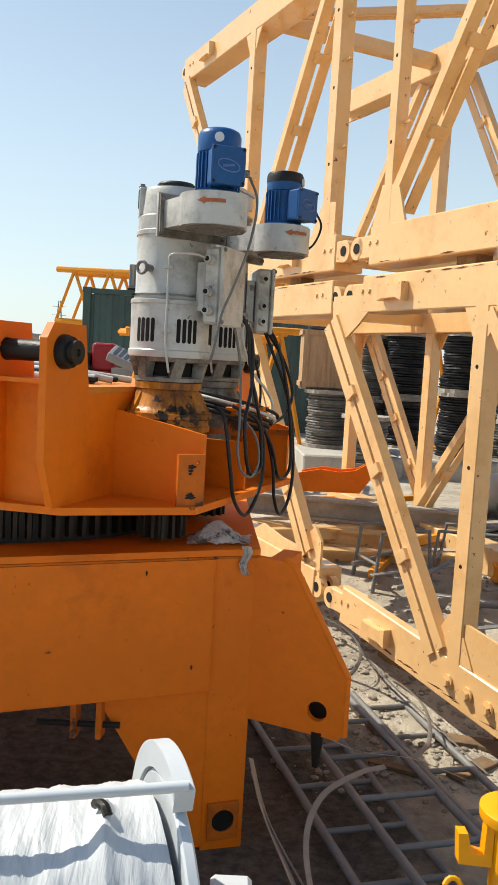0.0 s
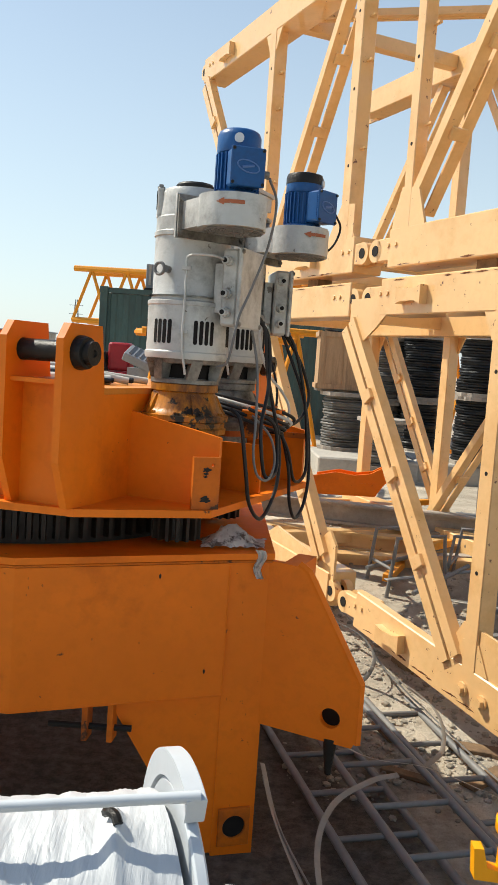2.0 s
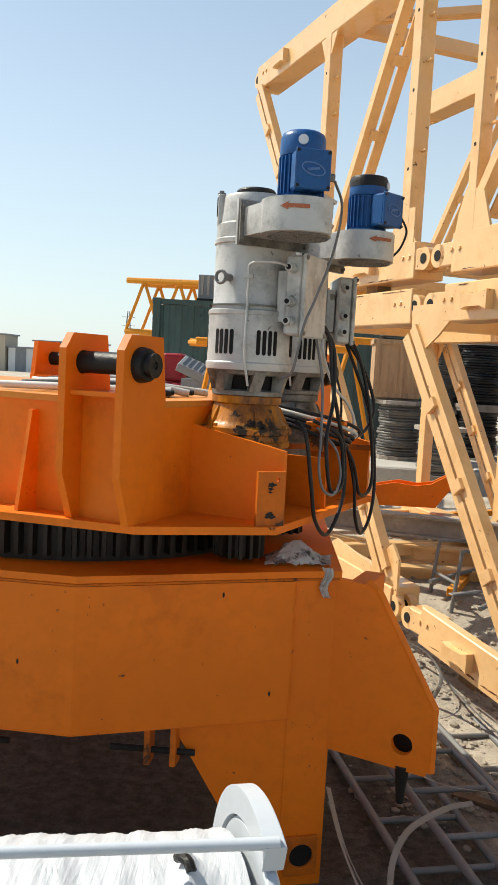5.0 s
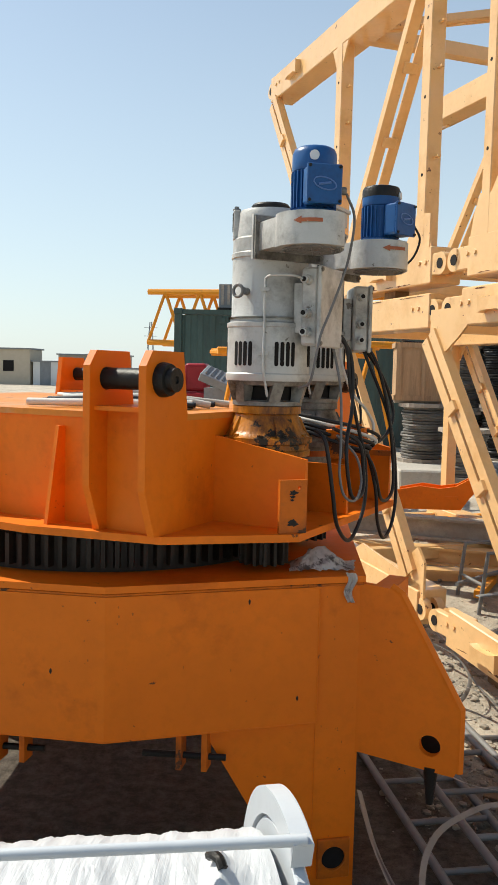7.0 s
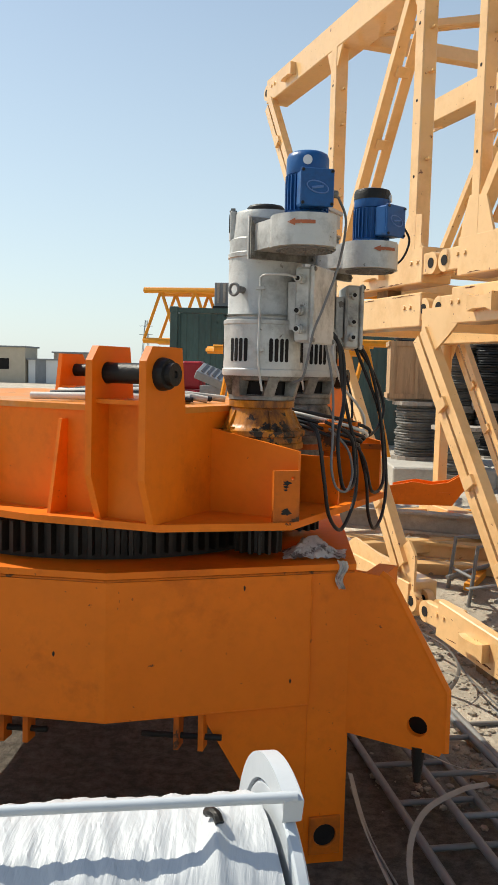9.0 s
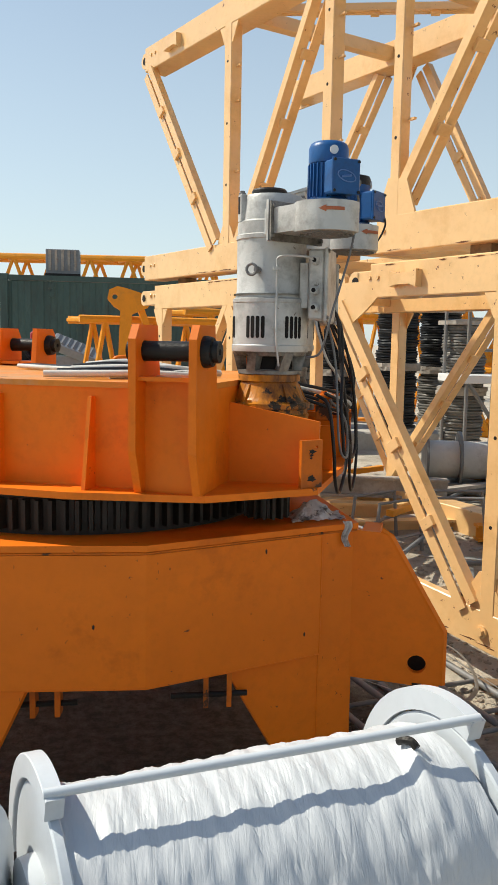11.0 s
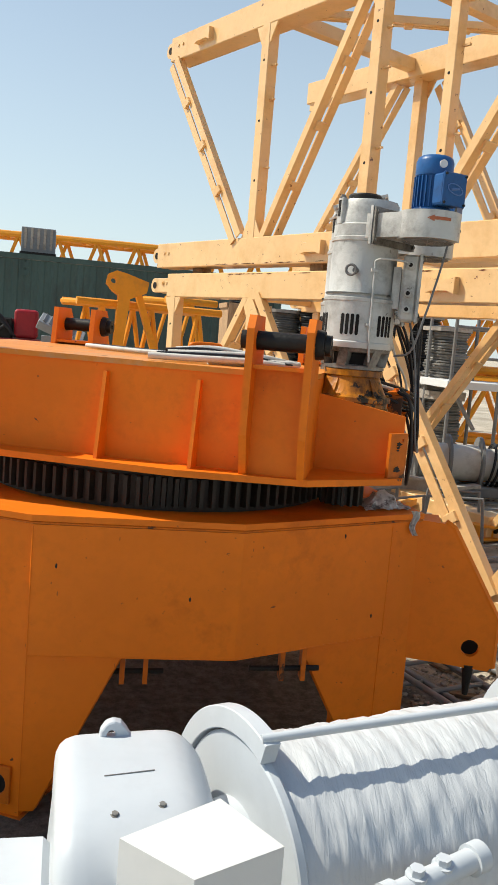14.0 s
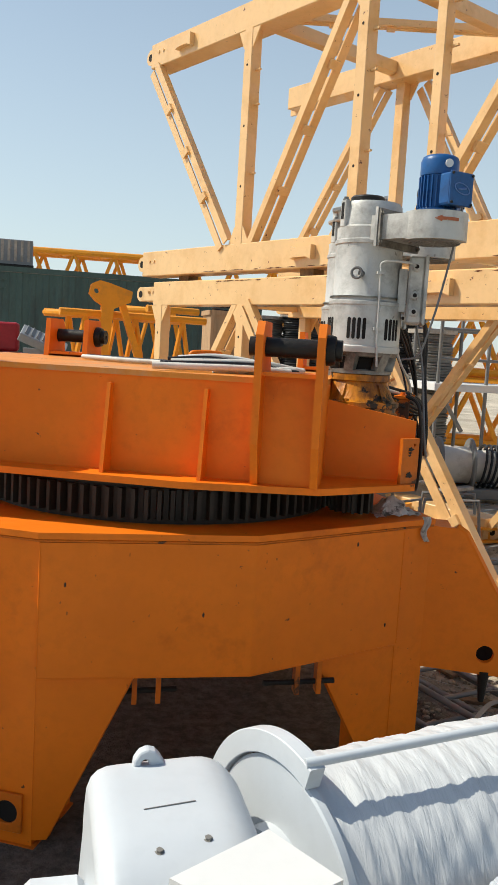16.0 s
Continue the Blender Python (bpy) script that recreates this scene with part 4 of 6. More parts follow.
for s in (1.50, 1.64, 1.78):
    part("chord_bolt", hexbolt(BM(), S(s, -0.002, 0.31 - 0.08 * (s - 1.5)), -N3, 0.024, 0.03), CREAM, l2)


# ---- rope winch in front ----
def build_winch():
    t = thing("rope_winch", "pale grey hoisting winch with its rope drum wrapped in white plastic", "winch", (-0.6, 1.275, 0.0))
    ax0, ax1 = V(-0.880, 1.273, 0.639), V(-0.026, 1.358, 0.708)
    d = (ax1 - ax0).normalized()
    ln = (ax1 - ax0).length
    m = frame_at(ax0, d)
    # wrapped drum, a little uneven
    bm = BM()
    seg, n = 144, 170
    rings = []
    px = m.to_3x3().inverted() @ V(-d.y, d.x, 0).normalized()
    for j in range(n + 1):
        x = 0.012 + (ln - 0.024) * j / n
        rr = 0.246 + 0.006 * math.exp(-((j - 102) / 11.0) ** 2) + 0.0014 * math.sin(j * 0.65)
        row = []
        for k in range(seg):
            a = 2 * math.pi * k / seg
            w = rr + 0.004 * noise.noise((j * 0.10 + 0.07 * k, k * 0.19, 1.0)) + 0.0028 * noise.noise((j * 1.05 + k * 0.33, k * 0.10, 4.0))
            # the film tents over the rope's end
            q = m @ V(w * math.cos(a), w * math.sin(a), x - 0.2 * w * (math.cos(a) * px.x + math.sin(a) * px.y))
            u = 1.39 - math.atan2(q.z - (0.639 + 0.081 * (q.x + 0.88)), 1.273 + 0.0995 * (q.x + 0.88) - q.y)
            if -0.5 < u < 1.8:
                wd = 0.014 + 0.08 * max(u, 0.0)
                ht = 0.036 * (math.exp(-u / 0.75) if u > 0 else math.exp(-(u / 0.07) ** 2))
                w += ht * math.exp(-abs((q.x + 0.135 - 0.03 * u) / wd) ** 1.4)
            row.append(bm.verts.new(m @ V(w * math.cos(a), w * math.sin(a), x - 0.2 * w * (math.cos(a) * px.x + math.sin(a) * px.y))))
        rings.append(row)
    for a, b in zip(rings, rings[1:]):
        for k in range(seg):
            bm.faces.new((a[k], a[(k + 1) % seg], b[(k + 1) % seg], b[k]))
    bm.faces.new(rings[0])
    bm.faces.new(rings[-1])
    part("wrapped_drum", bm, WRAP, t, "rope drum wrapped in creased white plastic film", smooth=True)
    tilt = radians(17)
    nd, ed = V(math.cos(tilt), math.sin(tilt), 0), V(-math.sin(tilt), math.cos(tilt), 0)
    for c, sg in ((V(-0.880, 1.273, 0.639), -1), (V(-0.026, 1.358, 0.708), 1)):
        mm = frame_at(c, nd)
        fl = part("drum_flange", lathe(BM(), [(0.10, -0.012), (0.263, -0.012), (0.268, -0.008), (0.268, 0.008), (0.263, 0.012), (0.10, 0.012)], 72, mm), WINCH, t, smooth=True)
        if sg < 0:
            part("hub_boss", lathe(BM(), [(0.02, 0.010 * sg), (0.13, 0.010 * sg), (0.125, 0.045 * sg), (0.06, 0.055 * sg), (0.058, 0.085 * sg), (0.02, 0.085 * sg)], 40, mm), WINCH, fl, smooth=True)
        # guard arc round the flange
        bm = BM()
        n2, lo_r, hi_r = 40, 0.272, 0.322
        rows = []
        for k in range(n2 + 1):
            a = radians(72 + (182 - 72) * k / n2)
            dv = ed * -math.cos(a) + V(0, 0, math.sin(a))
            o = c - nd * (0.016 * sg)
            rows.append([bm.verts.new(o + dv * r + nd * (w * sg)) for r, w in ((lo_r, 0), (hi_r, 0), (hi_r, 0.034), (hi_r - 0.002, 0.036), (lo_r + 0.002, 0.036), (lo_r, 0.034))])
        for a, b in zip(rows, rows[1:]):
            for k in range(6):
                bm.faces.new((a[k], a[(k + 1) % 6], b[(k + 1) % 6], b[k]))
        bm.faces.new(rows[0])
        bm.faces.new(rows[-1])
        part("flange_guard", bm, WINCH, t, bevel=0.002)
    part("guard_rod", cyl(BM(), V(-0.875, 1.19, 0.951), V(0.01, 1.272, 1.018), 0.0100, 14), WINCH, t, smooth=True)
    # gearbox housing
    prof = [(0.90, 0.30), (0.90, 0.70), (0.93, 0.78), (0.985, 0.845), (1.05, 0.875), (1.13, 0.887), (1.30, 0.895), (1.36, 0.88), (1.41, 0.82), (1.43, 0.70), (1.43, 0.30)]
    fine = [(p.x, p.y) for p in smooth_path([V(y, z, 0) for y, z in prof], 4)]
    bm, rings = BM(), []
    for x, k in ((-1.285, 0.0), (-1.285, 0.90), (-1.283, 0.935), (-1.276, 0.965), (-1.264, 0.986), (-1.245, 0.998), (-1.22, 1.0), (-1.07, 1.0), (-1.045, 0.996), (-1.025, 0.985), (-1.008, 0.965), (-0.99, 0.93), (-0.972, 0.88), (-0.96, 0.82), (-0.958, 0.0)):
        rings.append([bm.verts.new((x - 0.05 * max(0.0, 0.75 - z) * (x < -1.25), 1.17 + (y - 1.17) * max(k, 0.02) + 0.09 * (x + 1.3), 0.42 + (z - 0.42) * max(k, 0.02))) for y, z in fine])
    for a, b in zip(rings, rings[1:]):
        for k in range(len(fine)):
            bm.faces.new((a[k], a[(k + 1) % len(fine)], b[(k + 1) % len(fine)], b[k]))
    hs = part("gear_housing", bm, WINCH, t, smooth=True)
    part("foot_step", box(BM(), (-1.345, 1.15, 0.49), (0.13, 0.34, 0.40)), WINCH, t, bevel=0.02)
    part("lifting_lug", holed(BM(), [(-0.035, -0.03), (0.06, -0.03), (0.028, 0.022), (0.016, 0.036), (0.0, 0.041), (-0.016, 0.036), (-0.027, 0.020)], [(-0.004, 0.012, 0.009)], V(-1.165, 1.33, 0.885), V(0.99, 0.1, 0), V(0, 0, 1), V(0, 0.028, 0)), WINCH, hs, bevel=0.003)
    for x, y, z in ((-1.175, 1.065, 0.874), (-1.085, 1.085, 0.877)):
        part("cover_bolt", hexbolt(BM(), (x, y, z), (0, -0.2, 1), 0.006, 0.006), STEEL, hs)
    part("cover_seam", beam(BM(), V(-1.19, 1.175, 0.8895), V(-1.09, 1.19, 0.8905), 0.0014, 0.004), STEEL, hs)
    # brake cover, freshly painted
    foot = ((-1.174, 0.96), (-0.978, 1.072), (-0.893, 0.913), (-1.062, 0.838))
    part("brake_cover", slab(BM(), [V(x, y, 0.40) for x, y in foot], (0, 0, 0.495)), WHITE, t, "fresh white brake cover", bevel=0.004)
    # tie shaft in front of the drum
    bm = cyl(BM(), (-0.66, 0.96, 0.75), (-0.44, 1.045, 0.765), 0.024, 20)
    cyl(bm, (-0.68, 0.952, 0.749), (-0.655, 0.962, 0.75), 0.032, 20)
    cyl(bm, (-0.465, 1.035, 0.763), (-0.435, 1.047, 0.765), 0.032, 20)
    sh = part("tie_shaft", bm, WINCH, t, smooth=True)
    for k in (0.25, 0.55):
        part("clamp_bolt", hexbolt(BM(), (-0.66 + 0.22 * k, 0.96 + 0.085 * k, 0.772), (0, -0.1, 1), 0.015, 0.022), WINCH, sh)
    # rope end poking out under the film
    part("rope_tip", tube(BM(), [V(-0.156, 1.300, 0.962), V(-0.148, 1.288, 0.970), V(-0.136, 1.276, 0.971), V(-0.128, 1.264, 0.962)], 0.009, 8), BLACK, t)
    # bed frame
    for y in (0.95, 1.60):
        part("bed_rail", beam(BM(), (-1.55, y, 0.15), (0.18, y + 0.1, 0.15), 0.14, 0.30), WINCH, t, bevel=0.01)
    for x, y0 in ((-1.15, 0.95), (0.10, 1.04)):
        part("pedestal", box(BM(), (x, y0 + 0.34, 0.40), (0.09, 0.42, 0.52)), WINCH, t, bevel=0.01)
    return t


build_winch()

# plates, end lugs and rust on the mast stack
for s0, pts in ((l2, [(1.28, 0.36), (2.05, 0.26), (2.05, 0.56), (1.45, 0.62)]), (l1, [(-0.05, 0.46), (0.24, 0.44), (0.24, 0.70), (0.16, 0.78), (0.05, 0.70)]), (l1, [(-0.9, 0.48), (0.2, 0.42), (0.2, 0.56), (-0.55, 0.66)])):
    part("gusset", slab(BM(), [S(a, 0.012, z) for a, z in pts], N3 * 0.016), CREAM, s0, bevel=0.002)
part("gusset", slab(BM(), [S(a, 0.001, z) for a, z in ((0.55, MID - 0.02), (0.92, MID - 0.02), (0.80, 2.72), (0.65, 2.74), (0.60, 2.62))], N3 * 0.014), CREAM, u2, bevel=0.002)
part("gusset", slab(BM(), [S(a, 0.001, z) for a, z in ((-0.20, MID), (0.17, MID), (0.17, 2.72), (0.02, 2.74))], N3 * 0.014), CREAM, u1, bevel=0.002)
part("gusset", slab(BM(), [S(a, 0.001, z) for a, z in ((0.22, LOW), (0.72, LOW), (0.50, 2.0), (0.34, 1.90), (0.22, 1.96))], N3 * 0.014), CREAM, l2, bevel=0.002)
part("end_lug", holed(BM(), [(-0.16, -0.10), (0.02, -0.10), (0.02, 0.09), (-0.16, 0.09)], [(-0.09, 0.0, 0.028)], S(-2.44, 1.70, HI - 0.02), D3, V(0, 0, 1), N3 * 0.02, 14), CREAM, u1)
rust_rnd = random.Random(3)
for sec, z, lo_, hi_ in ((u1, MID - 0.092, -1.6, 0.15), (u2, MID - 0.092, 0.6, 2.6), (l2, LOW + 0.088, 0.6, 2.6), (l1, LOW + 0.088, -1.6, 0.1), (l2, 0.318, 0.6, 2.4)):
    for k in range(16):
        s = rust_rnd.uniform(lo_, hi_)
        ln = rust_rnd.uniform(0.03, 0.13)
        zz = z if z > 0.5 else z - 0.089 * (s - 0.6)
        part("rust_scale", slab(BM(), [S(s, -0.0015, zz - 0.002), S(s + ln * 0.5, -0.0015, zz - 0.008 * rust_rnd.random()), S(s + ln, -0.0015, zz - 0.001), S(s + ln * 0.6, -0.0015, zz + 0.003)], N3 * 0.003), RUSTY, sec)
for sec, s in ((u1, 0.06), (u2, 0.70), (u1, -1.13)):
    for z in (3.05, 3.55, 3.8):
        part("cleat", box(BM(), S(s + 0.075, 0.05, z), (0.05, 0.02, 0.012), math.atan2(MD.y, MD.x)), CREAM, sec)

for s, w in ((-2.0, 0.16), (-0.4, 0.12), (1.3, 0.12), (2.3, 0.12), (-2.0, 1.67), (-0.4, 1.67), (0.9, 1.67), (2.3, 1.67)):
    c = S(s, w, (LOW + MID) / 2)
    tagged(new("packing_piece", mesh_of("packing_piece", box(BM(), c, (0.14, 0.10, MID - LOW - 0.2 + 0.004), math.atan2(MD.y, MD.x)), TIMBER)), "dark packing piece between stacked mast chords", "packing", "packing between the masts")

# ---- loose things on the base and the platform ----
def build_rag():
    bm = BM()
    n, m = 30, 22
    rows = []
    for j in range(m + 1):
        row = []
        for i in range(n + 1):
            u, v = i / n, j / m
            x = -0.095 + 0.225 * u
            y = 2.765 + 0.15 * v + 0.05 * u
            lump = math.sin(math.pi * min(1, u * 1.15)) * math.sin(math.pi * v)
            z = 1.112 + 0.055 * lump + 0.03 * lump * noise.noise((u * 7, v * 5, 2.0)) + 0.007 * abs(math.sin(u * 22 + 5 * v + 3 * noise.noise((u * 3, v * 3, 1))))
            row.append(bm.verts.new((x + 0.02 * noise.noise((u * 4, v * 6, 5)), y + 0.02 * noise.noise((u * 5, v * 4, 9)), max(z, 1.110))))
        rows.append(row)
    for a, b in zip(rows, rows[1:]):
        for k in range(n):
            bm.faces.new((a[k], a[k + 1], b[k + 1], b[k]))
    bmesh.ops.solidify(bm, geom=bm.faces[:], thickness=0.004)
    ob = new("rag", mesh_of("rag", bm, RAG, smooth=True))
    tagged(ob, "dirty crumpled grey rag lying on the crane base", "rag")
    bm = BM()
    rows = []
    for j in range(13):
        v = j / 12
        row = []
        for i in range(7):
            u = i / 6 - 0.5
            row.append(bm.verts.new((0.115 + 0.035 * u * (1 - 0.3 * v) + 0.008 * math.sin(v * 7), 2.752 + 0.006 * math.sin(u * 12 + v * 4) - 0.006 * v, 1.12 - 0.10 * v)))
        rows.append(row)
    for a, b in zip(rows, rows[1:]):
        for k in range(6):
            bm.faces.new((a[k], a[k + 1], b[k + 1], b[k]))
    bmesh.ops.solidify(bm, geom=bm.faces[:], thickness=0.003)
    part("hanging_corner", bm, RAG, ob, smooth=True)


build_rag()


def hose(name, label, pts, r, mat, category="cable", group="", flat=1.0, n=10):
    ob = new(name, mesh_of(name, tube(BM(), pts, r, 10, n, flat), mat, smooth=True))
    return tagged(ob, label, category, group)


LOOP = "cables hanging at the drives"
hose("power_cable", "thick black rubber cable looping from the terminal box", [P(-0.199, 1.04, 1.950), P(-0.133, 1.08, 1.887), P(-0.103, 1.09, 1.743), P(-0.058, 1.10, 1.626), P(0.013, 1.11, 1.476), P(0.016, 1.11, 1.319), P(-0.084, 1.10, 1.211), P(-0.204, 1.10, 1.275), P(-0.255, 1.10, 1.395), P(-0.278, 1.08, 1.560), P(-0.250, 1.03, 1.600)], 0.0068, CABLE, group=LOOP)
hose("power_cable", "thick black rubber cable coiled over the nose plate", [P(-0.190, 1.04, 1.940), P(-0.116, 1.09, 1.859), P(-0.104, 1.10, 1.683), P(-0.170, 1.11, 1.560), P(-0.177, 1.12, 1.456), P(-0.125, 1.12, 1.366), P(-0.031, 1.12, 1.374), P(-0.004, 1.11, 1.460), P(-0.037, 1.10, 1.551), P(-0.123, 1.04, 1.600)], 0.0068, CABLE, group=LOOP)
hose("power_cable", "black cable draped between the drives and the plate", [P(0.280, 0.97, 1.925), P(0.307, 1.03, 1.840), P(0.330, 1.08, 1.648), P(0.361, 1.10, 1.402), P(0.331, 1.10, 1.318), P(0.222, 1.10, 1.319), P(0.128, 1.10, 1.447), P(0.099, 1.05, 1.541)], 0.0066, CABLE, group=LOOP)
hose("power_cable", "black cable bowed out beside the far terminal box", [P(0.286, 0.98, 1.901), P(0.362, 1.04, 1.780), P(0.385, 1.08, 1.651), P(0.333, 1.08, 1.566), P(0.209, 1.07, 1.529), P(0.093, 1.03, 1.541)], 0.0066, CABLE, group=LOOP)
hose("power_cable", "black cable hanging in a long loop below the nose", [P(0.291, 0.98, 1.890), P(0.342, 1.08, 1.616), P(0.394, 1.10, 1.368), P(0.370, 1.10, 1.217), P(0.269, 1.10, 1.160), P(0.192, 1.10, 1.237), P(0.157, 1.10, 1.367), P(0.151, 1.06, 1.520)], 0.0066, CABLE, group=LOOP)
hose("control_cable", "grey control cable coiled in a loop", [P(-0.160, 1.04, 1.900), P(-0.167, 1.08, 1.738), P(-0.197, 1.10, 1.559), P(-0.224, 1.11, 1.455), P(-0.200, 1.12, 1.380), P(-0.123, 1.13, 1.358), P(-0.046, 1.12, 1.413), P(-0.078, 1.11, 1.504), P(-0.135, 1.06, 1.577)], 0.0046, CABLE_GREY, group=LOOP)
hose("control_cable", "pale flexible conduit bent round the gearbox", [P(0.210, 0.93, 1.928), P(0.120, 0.96, 1.846), P(0.130, 1.00, 1.728), P(0.188, 1.04, 1.656), P(0.224, 1.06, 1.594), P(0.189, 1.06, 1.525), P(0.089, 1.05, 1.515), P(0.020, 1.02, 1.537)], 0.0055, PALEPIPE, group=LOOP)
hose("control_cable", "thin black cable from the far terminal box", [P(0.220, 0.93, 1.922), P(0.210, 0.97, 1.796), P(0.180, 1.02, 1.670), P(0.118, 1.04, 1.573), P(0.024, 1.02, 1.530)], 0.0048, CABLE, group=LOOP)
hose("control_cable", "thin grey cable running down from the fan motor", [P(-0.388, 1.17, 2.330), P(-0.318, 1.17, 2.266), P(-0.317, 1.15, 2.130), P(-0.365, 1.12, 1.985), P(-0.396, 1.10, 1.899), P(-0.371, 1.06, 1.763), P(-0.326, 1.00, 1.739)], 0.0042, CABLE_GREY, group=LOOP)
hose("control_cable", "thin black cable looping beside the fan motor", [P(0.18, 1.20, 2.33), P(0.23, 1.21, 2.28), P(0.25, 1.17, 2.21), P(0.22, 1.10, 2.17)], 0.0042, CABLE, group=LOOP)
for k in range(5):
    hose("deck_cable", "black cable lying across the nose deck", [P(-0.08 + 0.015 * k, 0.80, 1.60 + 0.012 * k), P(-0.10 + 0.02 * k, 0.95, 1.575 + 0.012 * k), P(-0.02 + 0.03 * k, 1.06, 1.53 + 0.015 * k), P(0.06 + 0.03 * k, 1.10, 1.51 + 0.01 * k), P(0.11, 1.02, 1.505)], 0.0066, PALEPIPE if k == 3 else CABLE, group=LOOP)
for k in range(4):
    hose("deck_hose", "black hose lying on the platform deck", [P(0.30 - 0.04 * k, -0.45, 1.665), P(0.12 - 0.05 * k, -0.1, 1.665), P(0.05 - 0.05 * k, 0.25, 1.668), P(-0.12 - 0.03 * k, 0.42 + 0.03 * k, 1.665), P(-0.35, 0.40 + 0.03 * k, 1.665)], 0.010, CABLE if k < 3 else PALEPIPE, group="hoses on the deck")
hose("bent_pipe", "bent pale galvanised pipe lying on the platform deck", [V(-0.78, 2.78, 1.662), V(-0.62, 2.80, 1.665), V(-0.45, 2.84, 1.668)], 0.017, PALEPIPE, "pipe")
rnd = random.Random(21)
for k in range(7):
    a0, b1 = -0.62 + 0.05 * k, 0.10 + 0.05 * rnd.random()
    hose("deck_pipe" if k % 3 == 0 else "deck_hose", "pale galvanised pipe lying on the platform deck" if k % 3 == 0 else "black hose lying in a heap on the platform deck",
         [P(a0, b1, 1.668 + 0.004 * k), P(a0 + 0.05, b1 + 0.16, 1.67 + 0.006 * k), P(a0 + 0.10 + 0.05 * rnd.random(), b1 + 0.34, 1.672 + 0.006 * (k % 4)), P(a0 + 0.22, b1 + 0.48, 1.665)],
         0.013 if k % 3 == 0 else 0.009, PALEPIPE if k % 3 == 0 else CABLE, "pipe" if k % 3 == 0 else "hose", "hoses on the deck")
hose("grab_handle", "orange bent tube handle on the platform deck", [P(0.02, 0.10, 1.65), P(0.02, 0.10, 1.70), P(0.03, 0.12, 1.715), P(0.12, 0.20, 1.715), P(0.13, 0.21, 1.70), P(0.13, 0.21, 1.65)], 0.012, ORANGE, "handle", n=5)


def build_clamp(p, label):
    t = thing("cable_clamp", label, "clamp", tuple(p), group="cable clamps")
    bx = part("clamp_block", box(BM(), p + V(0, 0, 0.045), (0.06, 0.05, 0.09), BT), ORANGE_DARK, t, bevel=0.004)
    part("clamp_cap", box(BM(), p + V(0, 0, 0.096), (0.07, 0.06, 0.014), BT), ORANGE, t, bevel=0.002)
    part("clamp_bolt", hexbolt(BM(), p + V(0, 0, 0.102), (0, 0, 1), 0.012, 0.014), ORANGE_DARK, t)


build_clamp(P(-0.03, 1.02, 1.488), "orange cable clamp bolted on the nose deck")
build_clamp(P(0.12, 1.04, 1.488), "orange cable clamp beside the far drive")


# ---- ladders and scrap beside the base ----
def build_ladder(a, d, ln, wide, z, label):
    t = thing("ladder", label, "ladder", (a.x, a.y, z), group="ladders on the ground")
    side = V(-d.y, d.x) * -1
    for k in (0, 1):
        p = a + side * wide * k
        part("rail", cyl(BM(), at(p, z), at(p + d * ln, z), 0.0165, 14), GALV, t, smooth=True)
    n = int(ln / 0.33)
    for k in range(n):
        p = a + d * (0.18 + 0.33 * k)
        part("rung", cyl(BM(), at(p, z), at(p + side * wide, z), 0.012, 12), GALV, t, smooth=True)


LD = V(0.25, -0.968)
build_ladder(V(0.30, 4.05), LD, 2.4, -0.34, 0.13, "grey steel ladder lying on another ladder")
build_ladder(V(0.17, 3.95), LD, 2.3, -0.34, 0.05, "grey steel ladder lying on the ground")
build_ladder(V(0.74, 4.10), V(0.24, -0.97), 1.6, -0.22, 0.07, "short grey steel ladder lying beside the mast")
STRIP = "bent steel strips on the ground"
for pts in (
        [V(0.42, 5.6, 0.30), V(0.72, 4.9, 0.26), V(0.86, 4.3, 0.17), V(1.04, 3.75, 0.12), V(1.22, 3.30, 0.06)],
        [V(0.62, 4.75, 0.28), V(0.76, 4.55, 0.26), V(0.80, 4.30, 0.22), V(0.72, 4.15, 0.15), V(0.60, 4.20, 0.12)],
        [V(0.55, 4.35, 0.20), V(0.80, 4.15, 0.22), V(1.00, 3.75, 0.20), V(0.99, 3.45, 0.14), V(0.86, 3.30, 0.10)],
        [V(0.42, 3.40, 0.20), V(0.62, 3.18, 0.20), V(0.85, 3.10, 0.21), V(1.10, 2.95, 0.18)],
        [V(0.40, 2.15, 0.05), V(0.37, 2.55, 0.14), V(0.44, 2.80, 0.19), V(0.60, 2.98, 0.20), V(0.72, 3.05, 0.20)],
        [V(0.20, 3.35, 0.06), V(0.24, 2.95, 0.06), V(0.32, 2.55, 0.05), V(0.38, 2.25, 0.05)]):
    hose("steel_strip", "bent flat steel strip lying in a loop", pts, 0.011, STEEL, "steel strip", STRIP, 0.12)
hose("thin_wire", "thin steel wire lying on the ground", [V(0.20, 3.25, 0.05), V(0.26, 2.85, 0.06), V(0.36, 2.5, 0.05), V(0.45, 2.2, 0.05)], 0.004, STEEL, "wire")
ob = new("pin_spike", mesh_of("pin_spike", cyl(BM(), (0.40, 2.70, 0.36), (0.40, 2.70, 0.49), 0.012, 12, 0.026), BLACK, smooth=True))
tagged(ob, "black pointed steel pin stuck under the lug", "pin")


